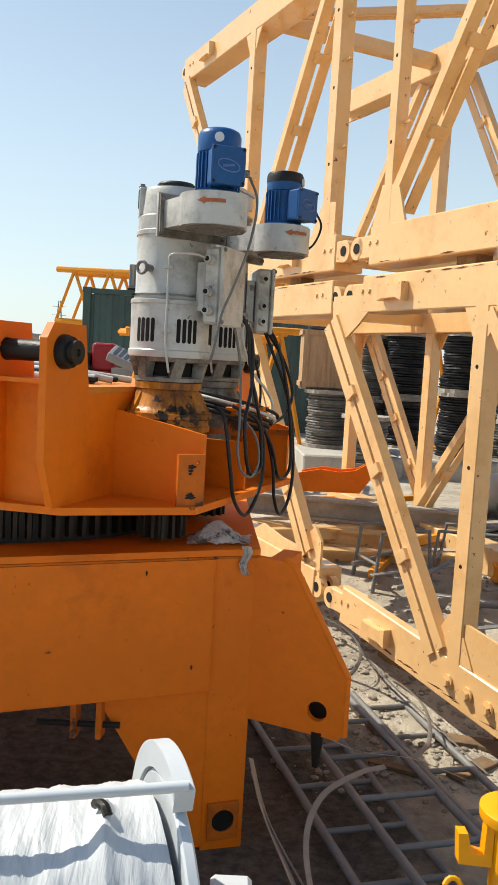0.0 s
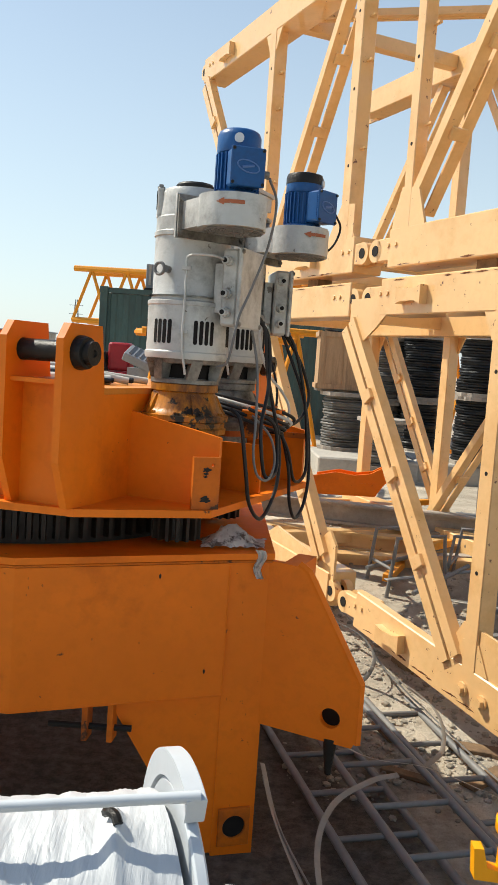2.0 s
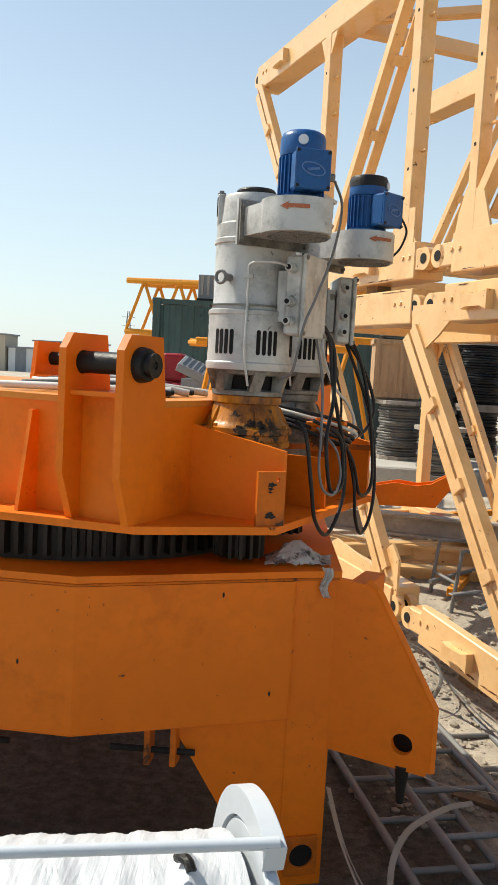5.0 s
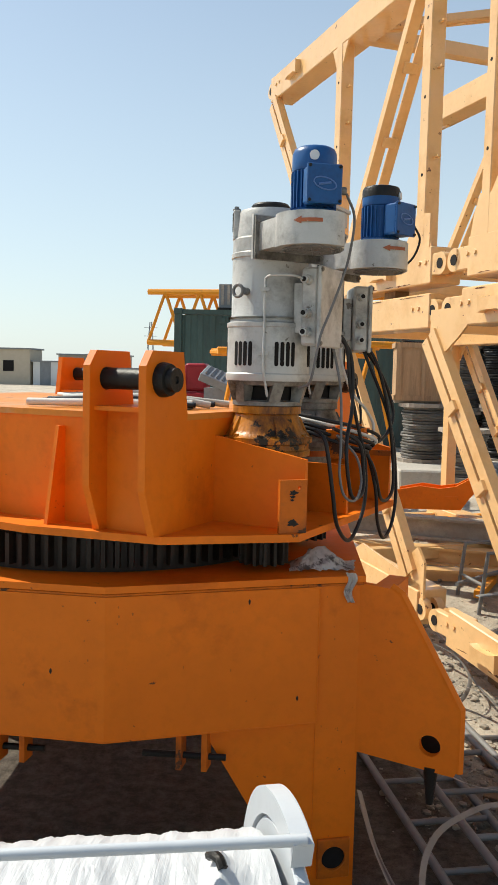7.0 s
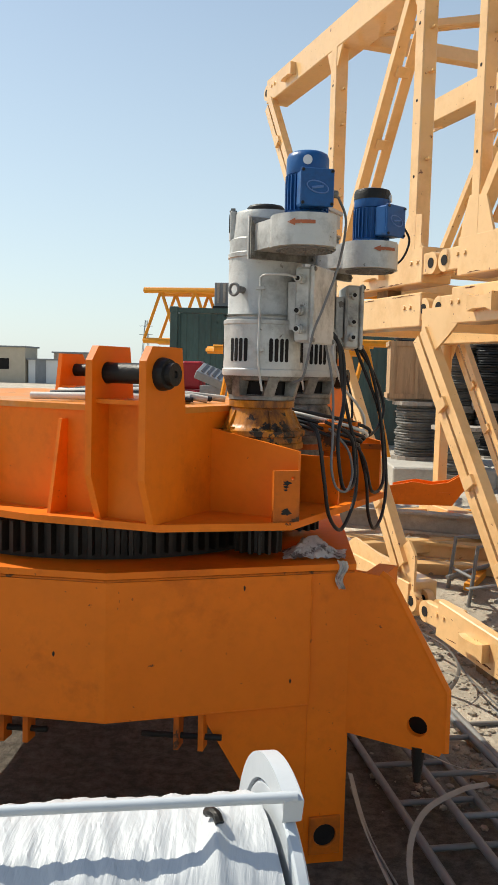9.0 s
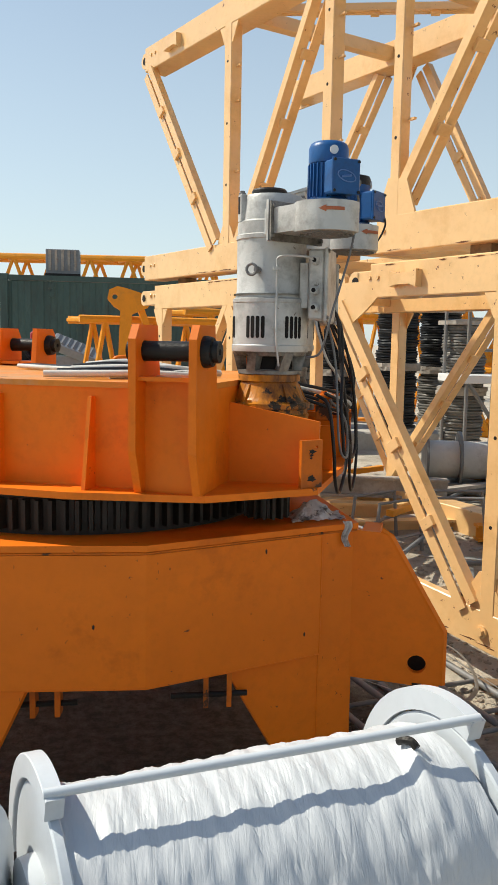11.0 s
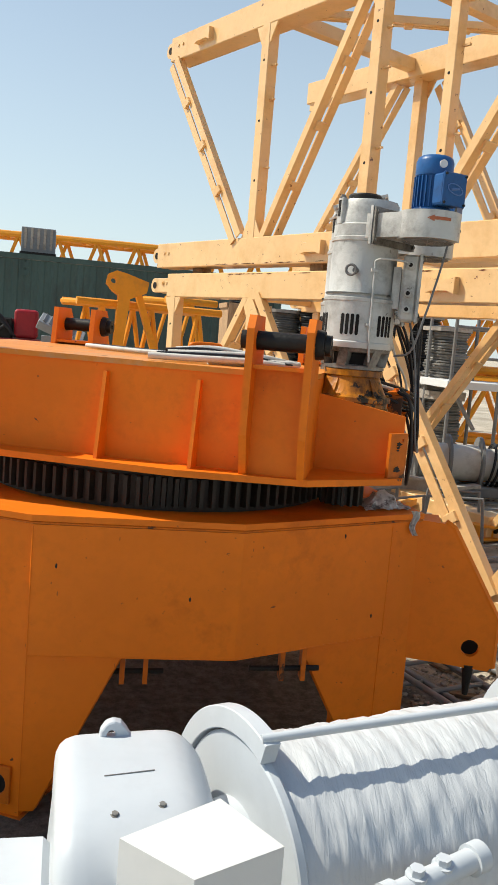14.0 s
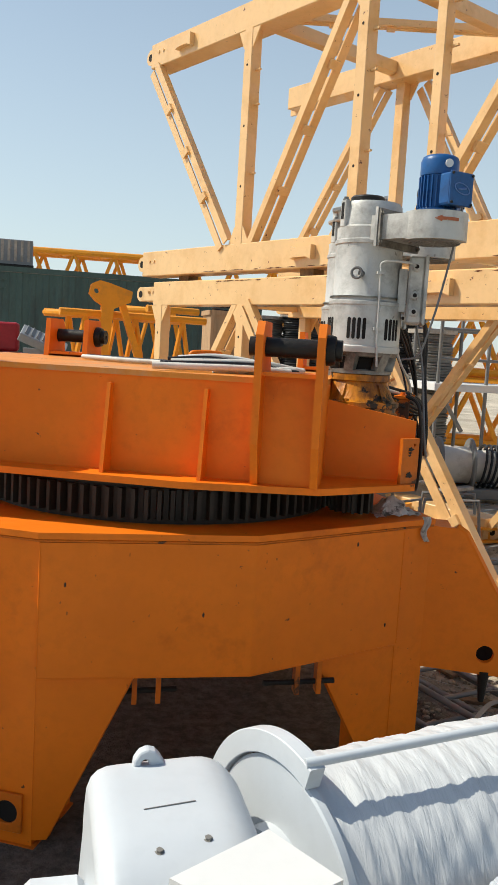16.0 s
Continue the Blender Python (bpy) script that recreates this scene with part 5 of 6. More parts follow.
def build_post():
    t = thing("yellow_post", "bright yellow pipe post with a flange and hook bracket", "post", (0.675, 1.5, 0))
    part("lower_pipe", cyl(BM(), (0.675, 1.50, 0.0), (0.675, 1.50, 0.86), 0.047, 28), YELLOWPIPE, t, smooth=True)
    part("flange", lathe(BM(), [(0.03, 0.86), (0.074, 0.86), (0.076, 0.864), (0.076, 0.882), (0.07, 0.886), (0.03, 0.886)], 36, Matrix.Translation((0.675, 1.5, 0))), YELLOWPIPE, t, smooth=True)
    part("upper_pipe", cyl(BM(), (0.685, 1.50, 0.886), (0.72, 1.50, 1.22), 0.034, 24), YELLOWPIPE, t, smooth=True)
    bm = slab(BM(), [V(0.628, 1.49, 0.76), V(0.56, 1.49, 0.765), V(0.555, 1.49, 0.83), V(0.575, 1.49, 0.83), V(0.585, 1.49, 0.79), V(0.61, 1.49, 0.785), V(0.612, 1.49, 0.845), V(0.628, 1.49, 0.85)], (0, 0.03, 0))
    part("hook_bracket", bm, YELLOWPIPE, t, bevel=0.003)
    part("chain_link", tube(BM(), [V(0.55 + 0.018 * math.cos(u), 1.48 + 0.01 * math.sin(u), 0.715 + 0.02 * math.sin(u)) for u in [2 * math.pi * k / 14 for k in range(15)]], 0.006, 8, 1), YELLOWPIPE, t)


build_post()
SLEEP = "timber blocks under the mast"
for s, w, zt in ((-2.0, 0.1, 0.40), (-0.3, 0.1, 0.35), (0.75, 0.42, 0.26), (2.3, 0.1, 0.14), (-2.0, 1.67, 0.40), (-0.3, 1.67, 0.35), (0.9, 1.67, 0.26), (2.3, 1.67, 0.14)):
    c = S(s, w, 0)
    z0 = rise(c.x, c.y) - 0.03
    bm = box(BM(), (c.x, c.y, (z0 + zt) / 2), (0.5, 0.16, max(0.03, zt - z0)), math.atan2(MN.y, MN.x))
    tagged(new("timber_block", mesh_of("timber_block", bm, TIMBER, 0.008)), "old brown timber block under a mast chord", "timber", SLEEP)
rnd = random.Random(5)
for k in range(10):
    p, q = V(rnd.uniform(0.75, 1.5), rnd.uniform(3.4, 4.6)), rnd.uniform(0, 3.1)
    z = rise(p.x, p.y) + 0.012
    bm = box(BM(), (p.x, p.y, z), (rnd.uniform(0.2, 0.45), rnd.uniform(0.04, 0.09), 0.02), q)
    tagged(new("wood_scrap", mesh_of("wood_scrap", bm, TIMBER, 0.003)), "splintered piece of old wood on the ground", "wood scrap", "wood scraps")


def scatter_stones():
    bm = BM()
    for k in range(2200):
        x, y = rnd.uniform(0.3, 3.0), rnd.uniform(3.0, 8.0)
        if k % 2:
            x, y = rnd.uniform(0.45, 1.6), rnd.uniform(3.2, 5.2)
        r = rnd.choice((0.004, 0.005, 0.007, 0.009, 0.013, 0.018)) * rnd.uniform(0.7, 1.3)
        m = Matrix.Translation((x, y, rise(x, y) + r * 0.2)) @ Matrix.Rotation(rnd.uniform(0, 6), 4, 'Z') @ Matrix.Diagonal((r * 1.3, r, r * 0.7, 1))
        bmesh.ops.create_icosphere(bm, subdivisions=1, radius=1.0, matrix=m)
    tagged(new("gravel", mesh_of("gravel", bm, STONE)), "loose stones and clods on the yard earth", "gravel", kind="stuff")


scatter_stones()

# ---- scrap between the mast sections ----
TUBES = "bent tube frames"


def build_frame(p, yaw, h, w, label):
    t = thing("tube_frame", label, "steel frame", tuple(p), group=TUBES)
    d = V(math.cos(yaw), math.sin(yaw), 0)
    e = V(-d.y, d.x, 0)
    for k in (0, 1):
        o = p + e * 0.32 * k
        part("side_bar", tube(BM(), [o, o + V(0, 0, h) + d * 0.05, o + V(0, 0, h + 0.02) + d * w, o + d * (w + 0.04)], 0.014, 8, 1), GALV, t)
    part("cross_bar", cyl(BM(), p + V(0, 0, h * 0.5) + d * 0.03, p + e * 0.32 + V(0, 0, h * 0.5) + d * 0.03, 0.011, 10), GALV, t)


build_frame(V(1.02, 5.35, 0.25), 0.3, 0.42, 0.40, "grey bent tube frame standing among scrap")
build_frame(V(1.45, 5.6, 0.27), -0.4, 0.40, 0.45, "grey bent tube frame leaning in the scrap")
rnd = random.Random(11)
for k in range(46):
    x, y = rnd.uniform(0.9, 3.4), rnd.uniform(4.4, 8.2)
    if (V(x, y) - MO).dot(MN) < 0.25:
        x += 0.8
    a = rnd.gauss(0.4, 0.5)
    ln = rnd.uniform(0.4, 1.5)
    z = rise(x, y) + 0.02 + rnd.uniform(0, 0.16)
    d = V(math.cos(a), math.sin(a), rnd.uniform(-0.04, 0.10)) * ln / 2
    c = V(x, y, z)
    kind = k % 4
    if kind == 0:
        bm, mat, nm, lb = cyl(BM(), c - d, c + d, 0.016, 10), GALV, "scrap_tube", "grey steel tube lying in a scrap heap"
    elif kind == 1:
        bm, mat, nm, lb = beam(BM(), c - d, c + d, 0.05, 0.008), STEEL, "scrap_strip", "pale flat steel strip lying in a scrap heap"
    elif kind == 2:
        bm, mat, nm, lb = beam(BM(), c - d, c + d, 0.06, 0.05), YELLOW, "scrap_angle", "yellow painted steel bar lying in a scrap heap"
    else:
        bm, mat, nm, lb = beam(BM(), c - d, c + d, 0.10, 0.03), OLDWOOD, "scrap_board", "grey weathered board lying in a scrap heap"
    tagged(new(nm, mesh_of(nm, bm, mat, 0.002)), lb, "scrap", "scrap between the masts")


def build_bar(name, label, p, q, w, h, mat, cat="beam"):
    t = thing(name, label, cat, tuple(Vector(p) - V(0, 0, h / 2)), group="beams behind the mast")
    for sg in (-1, 1):
        part("flange", beam(BM(), Vector(p) + V(0, 0, sg * (h / 2 - 0.01)), Vector(q) + V(0, 0, sg * (h / 2 - 0.01)), w, 0.02), mat, t)
    part("web", beam(BM(), p, q, 0.015, h - 0.04), mat, t)


build_bar("steel_beam", "dark grey steel beam lying across the yard", V(0.0, 6.75, 0.62), V(2.0, 6.45, 0.58), 0.14, 0.17, OLDWOOD)
build_bar("steel_beam", "orange steel beam lying under a grey beam", V(-0.1, 6.5, 0.44), V(1.9, 6.25, 0.42), 0.13, 0.14, CREAM)
build_bar("steel_beam", "orange channel beam lying on the ground", V(0.3, 5.9, 0.37), V(2.1, 5.95, 0.37), 0.12, 0.13, CREAM)
build_bar("steel_beam", "yellow steel beam lying on the scrap heap", V(1.9, 5.6, 0.40), V(3.4, 5.5, 0.40), 0.12, 0.12, YELLOW)


def build_bracket():
    t = thing("lug_bracket", "orange steel bracket with two eye lugs", "bracket", (1.0, 7.3, 0.68), group="")
    for k in (0, 1):
        o = V(0.62 + 0.05 * k, 7.15 + 0.22 * k, 0.66)
        out = [(0.0, 0.0), (0.55, 0.0), (0.62, 0.10), (0.72, 0.22), (0.71, 0.27), (0.64, 0.28), (0.50, 0.20), (0.36, 0.18), (0.20, 0.20), (0.0, 0.16)]
        part("cheek_plate", holed(BM(), out, [(0.675, 0.24, 0.018)], o, V(1, 0.05, 0), V(0, 0, 1), V(0, 0.02, 0), 12), ORANGE, t)
    part("web_plate", box(BM(), (0.92, 7.28, 0.72), (0.5, 0.22, 0.11)), ORANGE, t)


build_bracket()


# ---- rope reels, crate and blocks ----
def build_spool(x, y, z0, z1, r, mat, label, top=True):
    t = thing("rope_reel", label, "cable reel", (x, y, z0), group="rope reels")
    h = z1 - z0
    m = Matrix.Translation((x, y, z0))
    n = max(6, int((h - 0.1) / 0.035))
    prof = [(r * 0.5, 0.05)]
    for k in range(n):
        z = 0.05 + (h - 0.10) * k / n
        st = (h - 0.10) / n
        bulge = r * (0.90 + 0.035 * math.sin(k * 1.7 + x * 9))
        prof += [(bulge - 0.012, z), (bulge + 0.004, z + st * 0.3), (bulge + 0.004, z + st * 0.7)]
    prof += [(r * 0.88, h - 0.05), (r * 0.5, h - 0.05)]
    bm = lathe(BM(), prof, 36, m)
    for v in bm.verts:
        o = V(v.co.x - x, v.co.y - y, 0)
        v.co += o.normalized() * (0.030 * noise.noise((v.co.x * 5, v.co.y * 5, v.co.z * 9)) + 0.012 * noise.noise((v.co.x * 21, v.co.y * 21, v.co.z * 30))) if o.length > r * 0.7 else V(0, 0, 0)
    part("rope_winding", bm, mat, t, smooth=True)
    for z in (0.0, h - 0.05):
        bm = BM()
        seg = 30
        ring = [V(x, y, z0 + z) + V(math.cos(2 * math.pi * k / seg), math.sin(2 * math.pi * k / seg), 0) * r * (1.05 + 0.13 * noise.noise((k * 0.7, z * 3, x))) for k in range(seg)]
        slab(bm, ring, (0, 0, 0.05))
        part("wood_flange", bm, OLDWOOD, t)


for x, y, z0, z1, r, mat, lb in (
        (1.33, 11.7, 0.62, 1.42, 0.37, ROPE, "black steel rope reel with weathered wooden flanges"),
        (1.75, 10.75, 0.50, 1.15, 0.36, ROPE, "grey steel rope reel with weathered flanges"),
        (2.52, 12.4, 0.60, 1.36, 0.38, BLACKWRAP, "black rope reel under another reel"),
        (2.52, 12.4, 1.36, 2.30, 0.38, BLACKWRAP, "black rope reel stacked on another reel"),
        (2.05, 12.7, 1.30, 2.25, 0.34, ROPE, "rusty rope reel stacked on a reel"),
        (2.05, 12.7, 0.60, 1.30, 0.36, ROPE, "rusty rope reel beside a black one"),
        (2.98, 10.9, 0.62, 1.50, 0.36, BLACKWRAP, "black rope reel with pale torn flanges"),
        (2.98, 10.9, 1.50, 2.28, 0.36, BLACKWRAP, "black rope reel stacked with pale flanges"),
        (3.75, 11.3, 0.60, 1.45, 0.38, ROPE, "grey rope reel at the end of the row"),
        (3.75, 11.3, 1.45, 2.30, 0.38, BLACKWRAP, "black rope reel stacked at the row's end"),
        (3.4, 9.6, 0.36, 1.25, 0.34, ROPE, "brown rope reel behind the mast"),
        (3.4, 9.6, 1.25, 2.1, 0.34, ROPE, "brown rope reel stacked behind the mast")):
    build_spool(x, y, z0, z1, r * 0.84, mat, lb)


def build_crate():
    t = thing("wooden_crate", "pale plywood crate standing on a rope reel", "crate", (1.27, 11.9, 1.42))
    c = V(1.25, 11.95, 1.85)
    w = 0.64
    part("body", box(BM(), c, (w, w, 0.76)), WOOD, t, bevel=0.004)
    for sx in (-1, 1):
        part("batten", box(BM(), c + V(sx * (w / 2 - 0.035), -w / 2 - 0.012, 0), (0.07, 0.022, 0.78)), WOOD, t)
    for sz in (-1, 1):
        part("batten", box(BM(), c + V(0, -w / 2 - 0.014, sz * 0.36), (w, 0.02, 0.07)), WOOD, t)
        part("batten", box(BM(), c + V(-w / 2 - 0.014, 0, sz * 0.36), (0.02, w, 0.07)), WOOD, t)
    part("batten", box(BM(), c + V(0.05, -w / 2 - 0.013, 0), (0.06, 0.02, 0.70)), WOOD, t)
    part("skid", box(BM(), c + V(0, 0, -0.405), (w, 0.5, 0.05)), OLDWOOD, t)
    hose("cable_coil", "black cable heaped on the wooden crate", [c + V(0.26 * math.cos(u) * (1 - 0.03 * u), 0.22 * math.sin(u), 0.40 + 0.012 * u) for u in [0.6 * k for k in range(24)]], 0.016, CABLE, "cable", n=3)


build_crate()
for (cx, cy, cz), sz, rz in (((1.55, 11.2, 0.44), (1.3, 1.3, 0.36), 0.05), ((3.0, 11.4, 0.44), (1.5, 1.6, 0.36), -0.04), ((2.2, 12.6, 0.46), (1.2, 1.0, 0.30), 0.02)):
    tagged(new("concrete_block", mesh_of("concrete_block", box(BM(), (cx, cy, cz), sz, rz), CONCRETE, 0.02)), "pale grey concrete block under the rope reels", "concrete block", "concrete blocks")


# ---- old winches behind the mast ----
def build_old_winch(p, yaw, label):
    t = thing("old_winch", label, "winch", tuple(p), group="old winches")
    d = V(math.cos(yaw), math.sin(yaw), 0)
    ax_ = p + V(0, 0, 0.30)
    part("drum", cyl(BM(), ax_ - d * 0.30, ax_ + d * 0.30, 0.18, 30), PALEPIPE, t, smooth=True)
    for k in (-0.31, 0.0, 0.31):
        part("flange", cyl(BM(), ax_ + d * (k - 0.012), ax_ + d * (k + 0.012), 0.27, 36), GALV, t, smooth=True)
    part("motor", cyl(BM(), ax_ + d * 0.33, ax_ + d * 0.75, 0.16, 26), PALEPIPE, t, smooth=True)
    part("motor_cap", cyl(BM(), ax_ + d * 0.75, ax_ + d * 0.85, 0.165, 26, 0.10), GALV, t, smooth=True)
    part("bed", box(BM(), p + V(0, 0, 0.05) + d * 0.15, (1.3, 0.4, 0.10), yaw), GALV, t, bevel=0.01)
    for k in range(5):
        part("cable_turn", tube(BM(), [ax_ + d * (0.42 + 0.05 * k + 0.03 * math.sin(u)) + V(-d.y, d.x, 0) * 0.2 * math.cos(u) + V(0, 0, 0.21 * math.sin(u)) for u in [2 * math.pi * j / 16 for j in range(17)]], 0.014, 6, 1), CABLE, t)


build_old_winch(V(2.42, 7.25, 0.42), -0.25, "dusty grey old winch with a heap of black cable")
build_old_winch(V(3.7, 6.9, 0.42), -0.2, "dusty grey old winch on the scrap ground")


# ---- lattice jibs ----
def build_jib(p, q, h, w, n, mat, label, dia=0.05, lace=0.03, group="lattice jibs"):
    """A three-chord lattice jib from p to q."""
    p, q = Vector(p), Vector(q)
    t = thing("lattice_jib", label, "crane jib", tuple((p + q) / 2), group=group)
    d = (q - p).normalized()
    side = d.cross(V(0, 0, 1)).normalized()
    up = V(0, 0, 1)
    lines = [p - side * w / 2, p + side * w / 2, p + up * h - side * w / 2, p + up * h + side * w / 2]
    ln = (q - p).length
    for o in lines:
        part("chord", cyl(BM(), o, o + d * ln, dia, 8), mat, t)
    for fc in ((0, 2), (1, 3), (2, 3)):
        for k in range(n):
            a, b = lines[fc[0]] + d * ln * k / n, lines[fc[1]] + d * ln * (k + 0.5) / n
            c = lines[fc[0]] + d * ln * (k + 1) / n
            part("lacing", cyl(BM(), a, b, lace, 6), mat, t)
            part("lacing", cyl(BM(), b, c, lace, 6), mat, t)
    return t


build_jib((-5.25, 25.3, 2.62), (6.4, 22.6, 2.45), 1.48, 1.1, 11, YELLOW, "yellow lattice jib lying beyond the container", 0.085, 0.05)
for x, y in ((-4.2, 25.05), (0.5, 23.95), (5.2, 22.9)):
    tt = thing("jib_trestle", "grey steel trestle carrying the far jib", "trestle", (x, y, 0.36), group="jib trestles")
    part("top_bar", box(BM(), (x, y, 2.47), (0.3, 1.5, 0.14)), GREYBOX, tt)
    for sy in (-1, 1):
        part("leg", beam(BM(), (x, y + 0.75 * sy, 0.33), (x, y + 0.5 * sy, 2.42), 0.12, 0.12), GREYBOX, tt)
build_jib((-1.3, 9.6, 0.42), (0.4, 10.0, 0.42), 1.6, 0.7, 3, YELLOW, "yellow lattice jib section behind the mast", 0.045, 0.03)
build_jib((0.1, 14.0, 0.38), (1.0, 14.3, 0.38), 1.9, 0.9, 1, YELLOW, "yellow lattice frame standing behind the crate", 0.06, 0.04)
build_jib((4.3, 13.0, 0.4), (8.5, 11.5, 0.4), 1.0, 1.0, 5, YELLOW, "orange lattice jib stacked at the yard's edge", 0.07, 0.045)
build_jib((4.3, 13.1, 1.55), (8.5, 11.6, 1.55), 1.0, 1.0, 5, YELLOW, "orange lattice jib stacked on another jib", 0.07, 0.045)
build_jib((3.2, 14.3, 0.4), (5.5, 14.9, 0.4), 1.9, 0.6, 3, YELLOW, "orange lattice section behind the rope reels", 0.06, 0.04)
build_jib((4.6, 8.6, 0.36), (5.0, 7.6, 6.2), 0.5, 0.5, 9, YELLOW, "orange lattice mast leaning far behind the sections", 0.04, 0.025)


def build_eye_arm():
    t = thing("eye_arm", "orange crane arm with a round eye head", "crane part", (-0.8, 9.2, 1.3))
    out = [(0.0, 0.0), (0.10, 0.0), (0.16, 0.62), (0.34, 0.70), (0.36, 0.82), (0.10, 0.90), (0.0, 0.92), (-0.09, 0.88), (-0.11, 0.78), (-0.04, 0.70), (0.03, 0.66)]
    for k in (0, 1):
        part("cheek", holed(BM(), out, [(-0.03, 0.81, 0.032)], V(-0.80, 9.15 + 0.22 * k, 1.46), V(1, 0, 0), V(0, 0, 1), V(0, 0.03, 0), 14), YELLOW, t)
    part("strut", beam(BM(), (-0.55, 9.25, 2.15), (-0.25, 9.3, 1.3), 0.07, 0.07), YELLOW, t)
    part("cross_tie", beam(BM(), (-0.72, 9.17, 1.6), (-0.72, 9.38, 1.6), 0.07, 0.07), YELLOW, t)
    part("foot_bar", beam(BM(), (-0.84, 9.3, 1.42), (0.1, 9.3, 1.42), 0.10, 0.10), YELLOW, t)


build_eye_arm()


def build_scaffold():
    t = thing("work_platform", "galvanised rail frame with a white deck panel", "scaffold", (3.4, 9.0, 0.4))
    for x in (3.12, 3.75, 4.4):
        for y in (8.8, 9.5):
            part("post", cyl(BM(), (x, y, 0.38), (x, y, 2.35), 0.022, 10), GALV, t, smooth=True)
    for z in (1.75, 2.1):
        for y in (8.8, 9.5):
            part("rail", cyl(BM(), (3.12, y, z), (4.4, y, z), 0.018, 10), GALV, t, smooth=True)
    part("deck_panel", box(BM(), (3.76, 9.15, 1.42), (1.4, 0.8, 0.09)), WHITE, t, bevel=0.005)
    part("strut", beam(BM(), (3.14, 8.8, 1.38), (3.5, 8.85, 0.9), 0.05, 0.03), GALV, t)


build_scaffold()


# ---- red engine and grey cover by the container ----
def build_engine():
    t = thing("red_engine", "red generator engine with black hoses on a skid", "generator", (-1.95, 11.9, 0.4))
    part("cover", box(BM(), (-1.86, 11.95, 1.70), (0.32, 0.4, 0.40)), RED, t, bevel=0.05, steps=3)
    part("base_tank", box(BM(), (-2.2, 11.95, 1.38), (1.1, 0.6, 0.22)), RED, t, bevel=0.02)
    part("engine_block", box(BM(), (-2.25, 11.95, 1.62), (0.42, 0.4, 0.30)), BLACK, t, bevel=0.02)
    part("skid", box(BM(), (-2.1, 11.95, 0.84), (1.3, 0.7, 0.90)), GREYBOX, t, bevel=0.01)
    for k in range(5):
        part("hose", tube(BM(), [V(-2.55 + 0.06 * k, 11.7, 1.5), V(-2.45 + 0.08 * k, 11.62, 1.86 - 0.05 * k), V(-2.2 + 0.04 * k, 11.62, 1.80 - 0.06 * k), V(-2.0, 11.68, 1.52)], 0.018, 8), CABLE, t, smooth=True)


build_engine()


def build_tilted_cover():
    t = thing("louvred_cover", "grey louvred machine cover lying tilted", "machine cover", (-1.38, 11.25, 0.36))
    m = Matrix.Translation((-1.38, 11.2, 1.66)) @ Matrix.Rotation(0.38, 4, 'Y') @ Matrix.Rotation(0.3, 4, 'X')
    part("panel", box(BM(), None, (0.62, 0.42, 0.11), m=m), GREYBOX, t, bevel=0.01)
    for k in range(7):
        part("louvre", box(BM(), None, (0.05, 0.34, 0.014), m=m @ Matrix.Translation((-0.234 + 0.078 * k, 0, 0.06)) @ Matrix.Rotation(0.5, 4, 'Y')), GALV, t)
    part("stand", box(BM(), (-1.38, 11.25, 0.96), (0.50, 0.40, 1.22)), GREYBOX, t)


build_tilted_cover()


# ---- container ----
def build_container():
    t = thing("shipping_container", "dark green corrugated steel shipping container", "container", (-0.1, 18.1, 0.36))
    x0, x1, y0, y1, z0, z1 = -3.1, 3.0, 16.9, 19.3, 0.36, 3.02
    part("side_wall", box(BM(), ((x0 + x1) / 2, y0 + 0.045, (z0 + z1) / 2), (x1 - x0 - 0.2, 0.03, z1 - z0 - 0.2)), GREEN, t)
    for k in range(23):
        x = x0 + 0.25 + 0.25 * k
        rib = [V(x - 0.075, y0 + 0.031, z0 + 0.11), V(x - 0.045, y0 + 0.008, z0 + 0.11), V(x + 0.045, y0 + 0.008, z0 + 0.11), V(x + 0.075, y0 + 0.031, z0 + 0.11)]
        part("wall_rib", slab(BM(), rib, (0, 0, z1 - z0 - 0.22)), GREEN, t)
    for y in (y0 + 0.03, y1):
        for z in (z0 + 0.06, z1 - 0.04):
            part("rail", beam(BM(), (x0, y, z), (x1, y, z), 0.07, 0.10), GREEN, t)
    for x in (x0 + 0.05, x1 - 0.05):
        for y in (y0 + 0.03, y1):
            cp = part("corner_post", box(BM(), (x, y - 0.004, (z0 + z1) / 2), (0.15, 0.12, z1 - z0 + 0.01)), GREEN, t, bevel=0.01)
            part("corner_casting", box(BM(), (x, y - 0.008, z1 - 0.03), (0.17, 0.14, 0.12)), GREEN, cp, bevel=0.01)
    part("roof", box(BM(), ((x0 + x1) / 2, (y0 + y1) / 2, z1 - 0.03), (x1 - x0 - 0.1, y1 - y0 - 0.1, 0.03)), GREEN, t)
    for x in (x0 + 0.05, x1 - 0.05):
        part("end_wall", box(BM(), (x, (y0 + y1) / 2, (z0 + z1) / 2), (0.04, y1 - y0 - 0.1, z1 - z0 - 0.15)), GREEN, t)
    for k in (0, 1):
        part("lock_plate", box(BM(), (x0 + 0.95, y0 - 0.01, z1 - 0.20 - 0.16 * k), (0.12, 0.02, 0.10)), GREEN, t)
    return t


build_container()


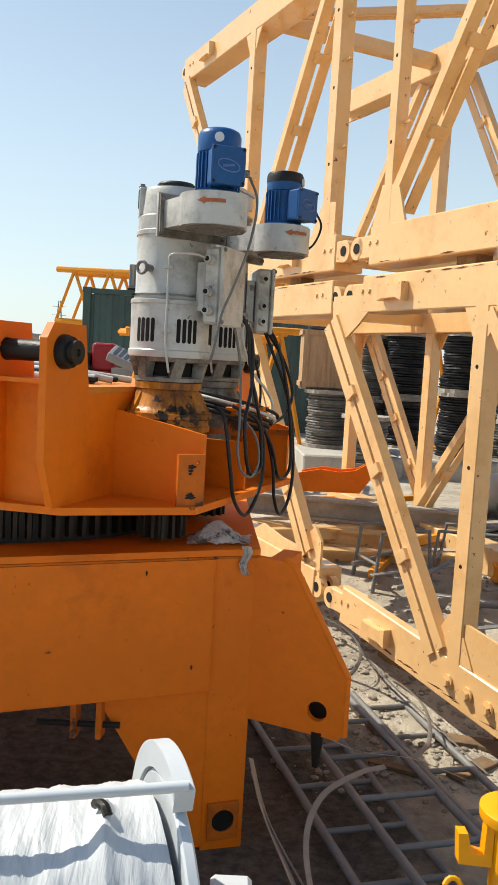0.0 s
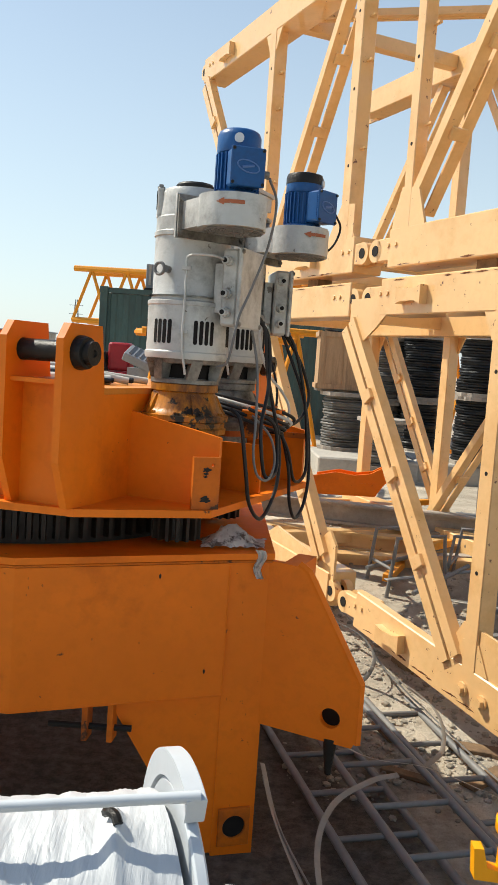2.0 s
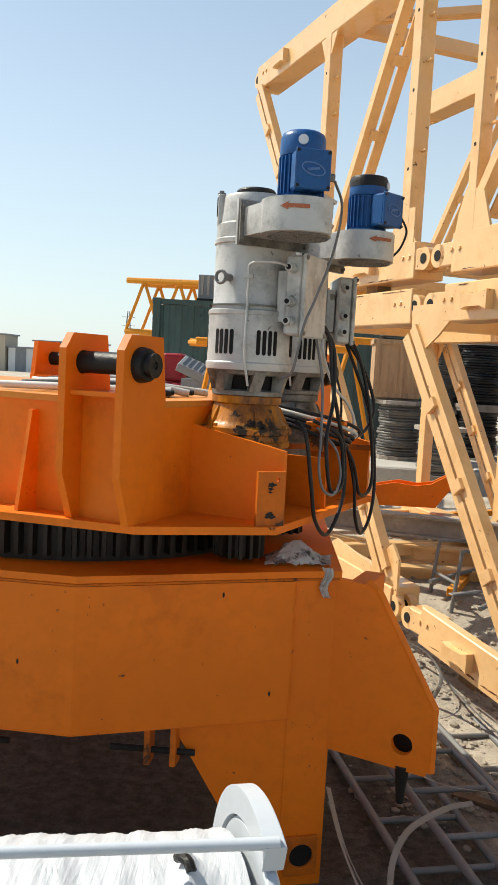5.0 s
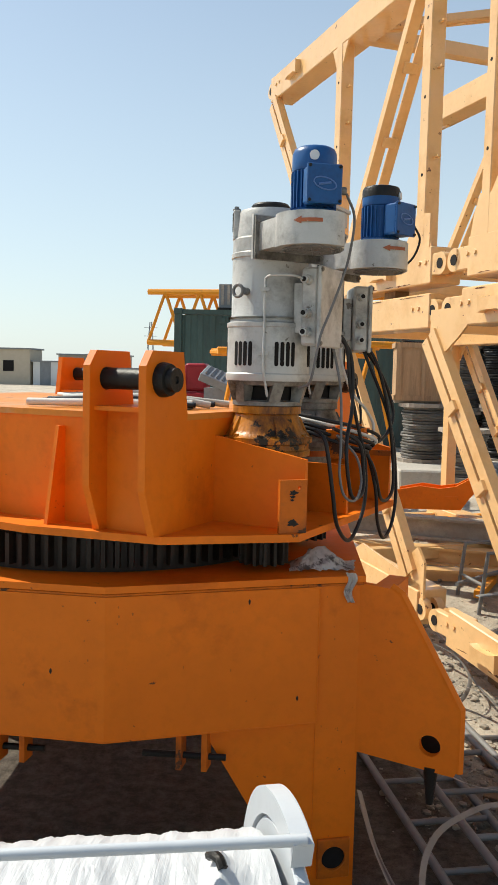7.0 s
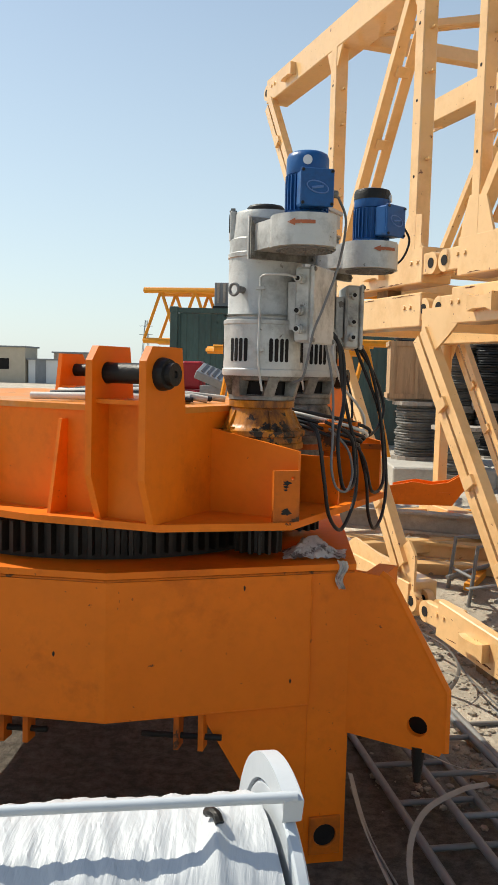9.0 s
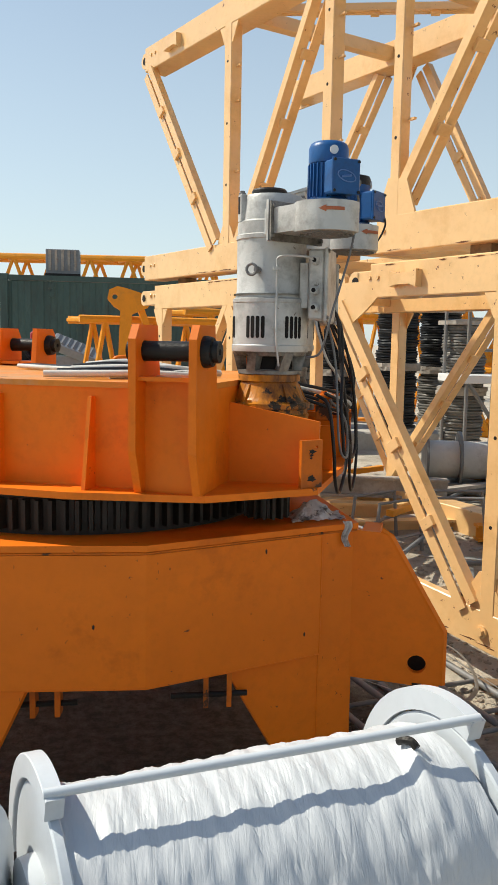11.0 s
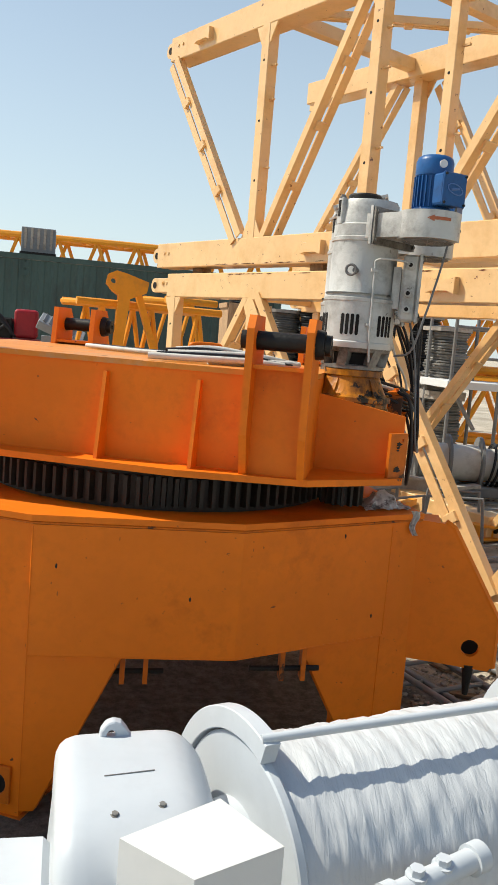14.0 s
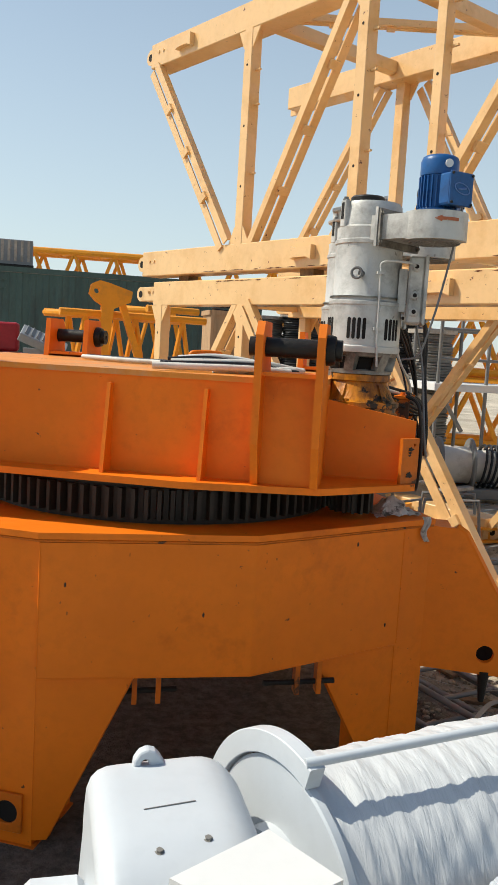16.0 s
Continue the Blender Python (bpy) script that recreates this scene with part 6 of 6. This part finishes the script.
def build_sheet_stack():
    t = thing("sheet_crate", "grey crate with vertical slats on the container roof", "crate", (-1.95, 17.5, 3.02))
    part("body", box(BM(), (-1.95, 17.5, 3.30), (0.66, 0.5, 0.56)), GREYBOX, t, bevel=0.01)
    part("base_board", box(BM(), (-1.95, 17.49, 3.06), (0.70, 0.54, 0.08)), BLACK, t)
    for k in range(5):
        part("slat", box(BM(), (-2.20 + 0.125 * k, 17.235, 3.36), (0.05, 0.02, 0.40)), OLDWOOD, t)


build_sheet_stack()


# ---- far distance ----
def build_cabin(c, sz, label, mat):
    t = thing("site_cabin", label, "cabin", (c[0], c[1], 0.36), group="site cabins")
    part("wall", box(BM(), (c[0], c[1], 0.36 + sz[2] / 2), sz), mat, t)
    part("roof", box(BM(), (c[0], c[1], 0.36 + sz[2] + 0.06), (sz[0] + 0.3, sz[1] + 0.3, 0.12)), GREYBOX, t)
    w = part("window", box(BM(), (c[0] + sz[0] * 0.2, c[1] - sz[1] / 2, 1.9), (0.9, 0.06, 0.9)), HOLE, t)
    part("door", box(BM(), (c[0] - sz[0] * 0.25, c[1] - sz[1] / 2, 1.36), (0.9, 0.06, 2.0)), GREYBOX, t)


build_cabin((-27.5, 69, 0), (6.0, 3.0, 2.9), "beige site cabin far across the yard", BEIGE)
build_cabin((-22.2, 69, 0), (4.2, 2.5, 1.9), "white panel cabin far across the yard", WHITE)
build_cabin((-40, 74, 0), (9.0, 3.0, 3.0), "beige site cabin at the yard's far edge", BEIGE)
build_cabin((-20.8, 74, 0), (6.0, 2.5, 2.6), "brown site cabin behind a white one", OLDWOOD)


def build_pylon(x, y):
    t = thing("power_pylon", "thin grey lattice power pylon on the horizon", "pylon", (x, y, 0.3), group="power pylons")
    for sx in (-1, 1):
        for sy in (-1, 1):
            part("leg", cyl(BM(), (x + 1.6 * sx, y + 1.6 * sy, 0.3), (x + 0.3 * sx, y + 0.3 * sy, 19), 0.12, 6), GREYBOX, t)
    for k in range(6):
        z = 2 + 2.8 * k
        w = 1.6 - 1.3 * z / 19
        part("tie", beam(BM(), (x - w, y - w, z), (x + w, y - w, z + 2.0), 0.08, 0.08), GREYBOX, t)
    for z in (14, 17):
        part("arm", beam(BM(), (x - 2.4, y, z), (x + 2.4, y, z), 0.15, 0.15), GREYBOX, t)


build_pylon(-64, 299)
